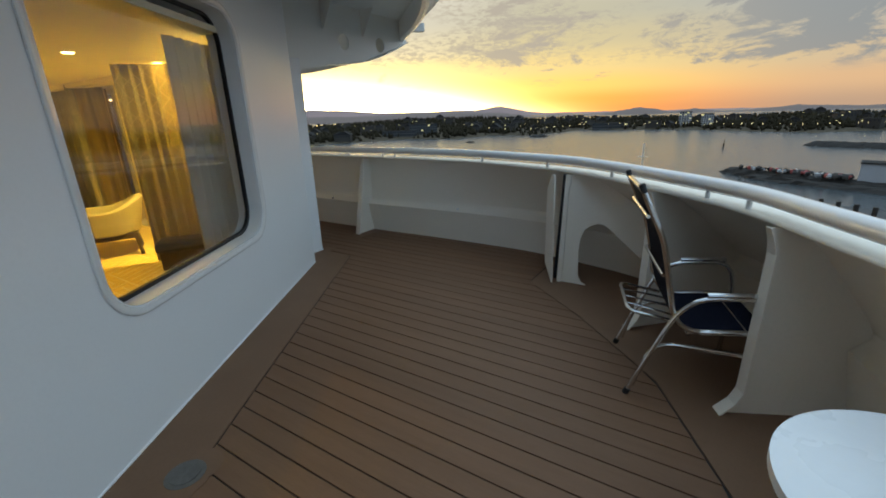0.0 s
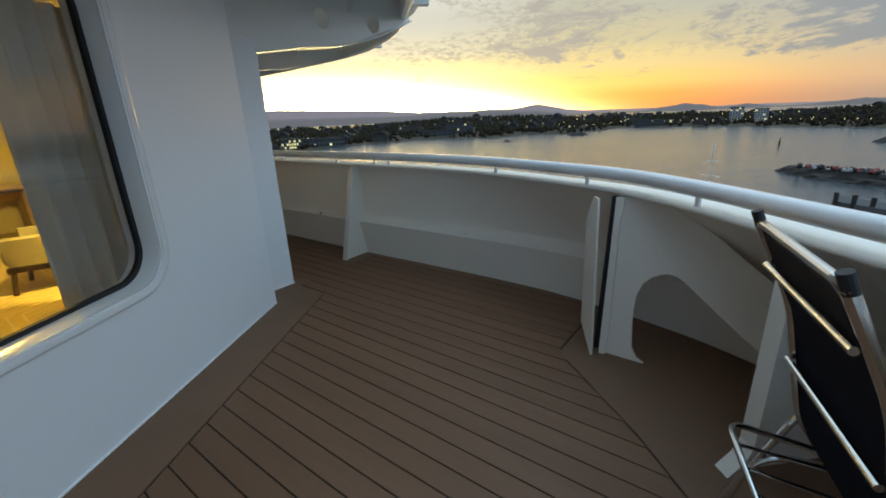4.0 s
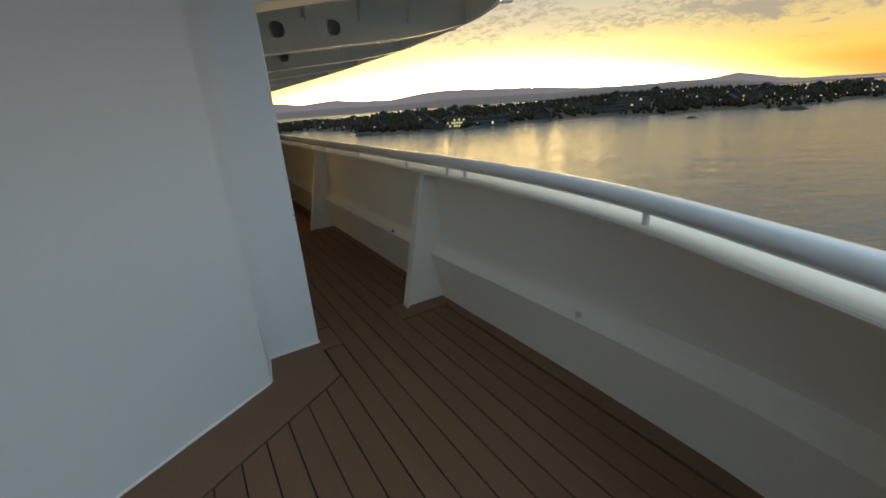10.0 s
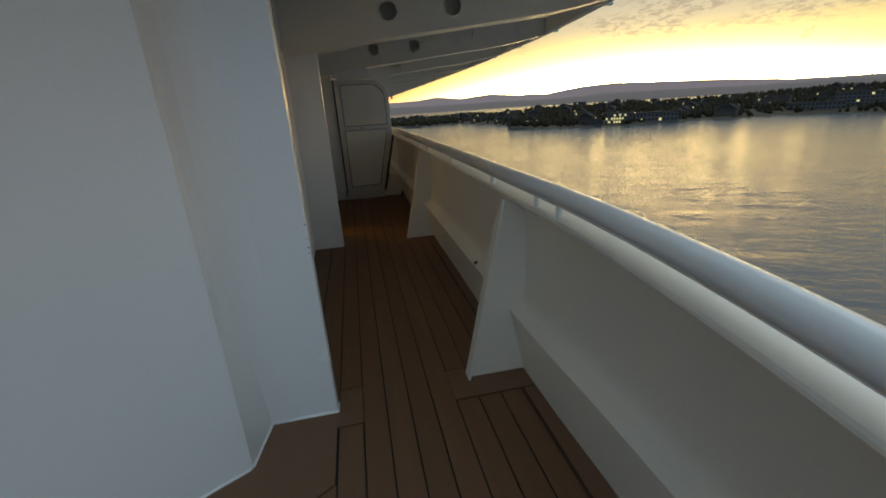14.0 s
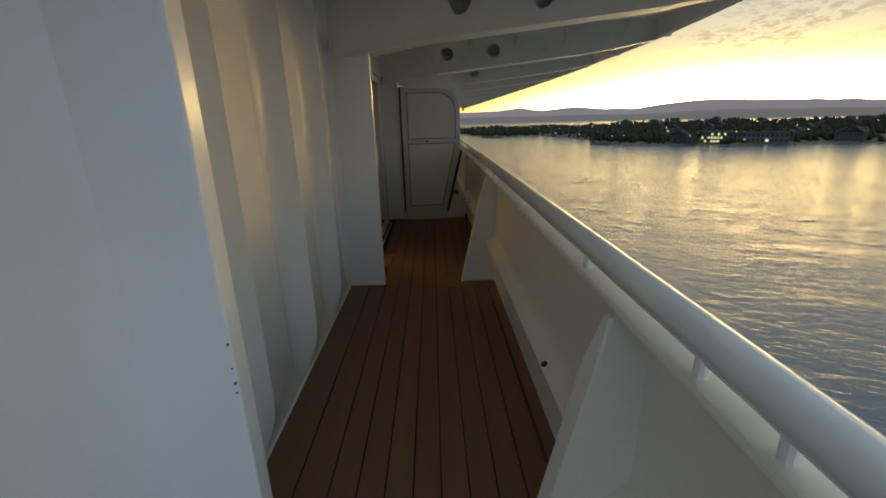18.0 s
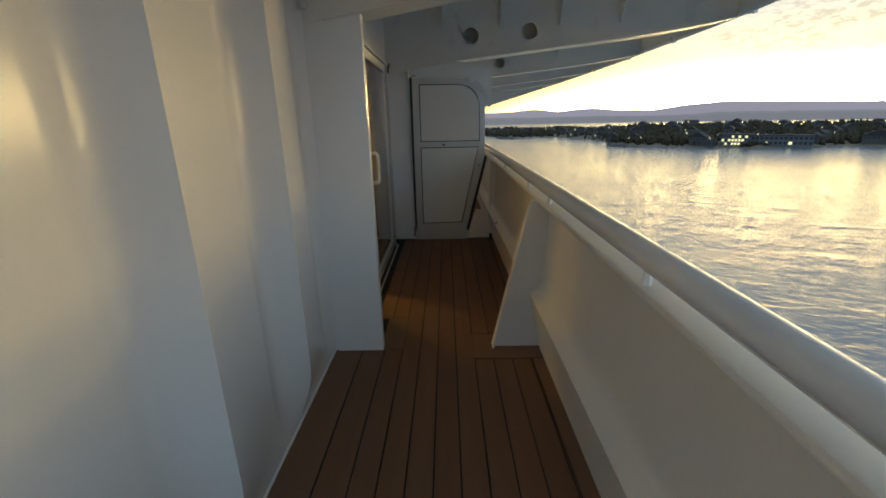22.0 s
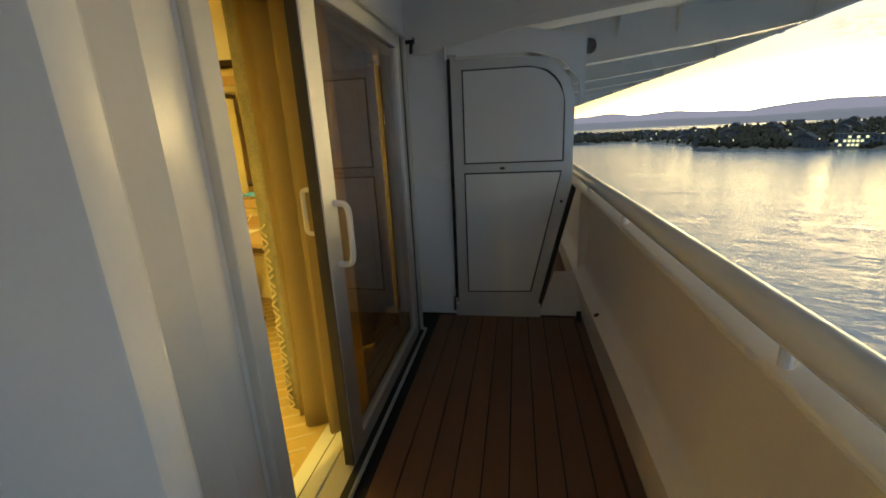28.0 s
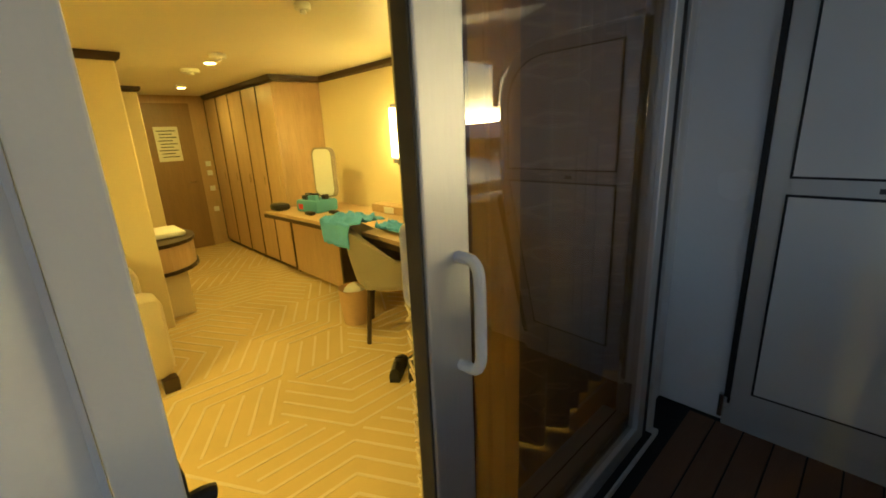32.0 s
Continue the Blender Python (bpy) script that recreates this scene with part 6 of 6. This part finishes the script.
for k in range(78):
    a, f = rh.uniform(-14, 86), 0.012 + 0.7 * rh.random() ** 1.6
    if k >= 42:
        a, f = -15 + (k - 42) * 0.98 + rh.uniform(-0.3, 0.3), 0.016
    q = polar(a, curve(SHORE, a) + 380 * f, ground_z(a, f))
    lampp = thing("street_light", "far street light glowing at dusk", "street light", q, group="far street lights")
    if first is None:
        first = part("bulb", bulb_bm, M_BULB, lampp)
        first.matrix_basis = pose(0, 0, 6.5)
        pole_ob = part("pole", tube([(0, 0, -0.5), (0, 0, 6.2)], 0.09, sides=5), M_STEEL, lampp)
    else:
        share("bulb", first.data, lampp, pose(0, 0, 6.5))
        share("pole", pole_ob.data, lampp, Matrix.Identity(4))


def heap(name, label, path, width, hgt, seed, category="rocks"):
    """A rough stone bank along a path on the water."""
    pts = spline([(*p, 0) for p in path], 2.0)
    rows = []
    for i, p in enumerate(pts):
        a, b = pts[max(0, i - 1)], pts[min(len(pts) - 1, i + 1)]
        t = (b - a).normalized()
        nn = Vector((-t.y, t.x, 0))
        e = min(1, i / 3, (len(pts) - 1 - i) / 3)
        rows.append([p + nn * (u * width * (0.4 + 0.6 * e) + noise.noise(Vector((i * 0.7, u * 5, seed))) * 1.2) + Vector((0, 0, SEA - 0.5 + (1 - u * u) * (0.5 + hgt * e) + 0.7 * e * noise.noise(Vector((i * 0.9, u * 3, seed + 4))))) for u in (-1, -0.8, -0.5, -0.2, 0.1, 0.4, 0.7, 1)])
    return tagged(part(name, sheet(rows), M_ROCK), label, category)


def at_bearing(a, r):
    return (r * math.cos(radians(a)), r * math.sin(radians(a)))


heap("rocky_islet", "low dark rocky islet off the shore", [at_bearing(27.2, 398), at_bearing(28.6, 402)], 4, 2.2, 1)
heap("rocky_islet", "low dark rocky islet with a flat reef", [at_bearing(17.6, 470), at_bearing(20.4, 466)], 5, 2.6, 2)
heap("rocky_islet", "dark rocky point reaching into the water", [at_bearing(66.5, 412), at_bearing(69.6, 424)], 6, 2.4, 3)
heap("rocky_islet", "dark low rocks off the far point", [at_bearing(80.5, 590), at_bearing(83.4, 610)], 6, 2.5, 8)
heap("breakwater", "long low stone breakwater", [at_bearing(-9.0, 360), at_bearing(-13.5, 350), at_bearing(-24, 345)], 7, 3.0, 4, "breakwater")
heap("breakwater", "rough stone breakwater piled with boulders", [at_bearing(-3.0, 206), at_bearing(-6, 196), at_bearing(-11, 186), at_bearing(-18, 178), at_bearing(-26, 172)], 4.2, 2.4, 5, "breakwater")
heap("rock_bank", "dark boulders along the foot of the breakwater", [at_bearing(-5.0, 193), at_bearing(-9, 183), at_bearing(-18, 173), at_bearing(-26, 167)], 3.5, 1.4, 9, "rocks")
M_REDPAINT = material("faded_red_paint", (0.40, 0.06, 0.05), 0.6, vary=0.2, spread=0.4)
for k in range(110):
    a = -5.0 - 9.5 * rh.random()
    q = polar(a, 203 - 1.6 * (-a) + rh.uniform(-3, 3), SEA + 3.2)
    s = rh.uniform(0.3, 1.0)
    bmx = bmesh.new()
    bmesh.ops.create_icosphere(bmx, subdivisions=1, radius=s)
    for v in bmx.verts:
        v.co += Vector((noise.noise(v.co * 2 + Vector((k, 0, 0))), noise.noise(v.co * 2 + Vector((0, k, 0))), noise.noise(v.co * 2))) * s * 0.5
    ob = part("marina_item", bmx, rh.choice((M_REDPAINT, M_HOUSE, M_PALE, M_ROCK, M_CONC, M_ROCK)))
    ob.matrix_basis = Matrix.Translation(q)
    tagged(ob, "boulder or covered boat gear stored on the breakwater", "gear", "breakwater gear")
block_shed = thing("harbour_shed", "pale harbour shed with a lit floodlight", "shed", polar(-17.0, 184, SEA + 2.5), -105)
part("wall", box(-7, 7, -4, 4, -2, 5.0), M_PALE, block_shed)
part("roof", box(-7.3, 7.3, -4.3, 4.3, 5.0, 5.4), M_ROOF, block_shed)
part("lamp", box(-2.0, -1.2, 4.0, 4.3, 3.6, 4.2), M_BULB, block_shed, "glowing floodlight")
pier = thing("timber_pier", "low pale pier wall with a row of dark piles", "pier")
M_PILE = material("dark_timber_pile", (0.035, 0.028, 0.022), 0.85, vary=0.2)
deckp = [at_bearing(-8.9, 150), at_bearing(-30, 130), at_bearing(-30, 119.5), at_bearing(-8.9, 141)]
part("quay", prism(deckp, SEA - 1, SEA + 0.9), M_CONC, pier)
for k in range(14):
    a = -9.1 - 1.4 * k
    q = Vector((*at_bearing(a, 140 - 1.43 * (-9.1 - a) / 1.4), 0))
    part("pile", tube([q + Vector((0, 0, SEA - 1)), q + Vector((0, 0, SEA + 3.2 - 0.04 * k))], 0.5, sides=10), M_PILE, pier, "dark timber pile")
buoy = thing("channel_marker", "dark channel marker standing in the water", "buoy", polar(-2.2, 330, SEA))
part("body", tube([(0, 0, -0.5), (0, 0, 2.4)], 0.55, sides=10), M_PILE, buoy)
part("mast", tube([(0, 0, 2.4), (0, 0, 4.6)], 0.2, sides=8), M_PILE, buoy)
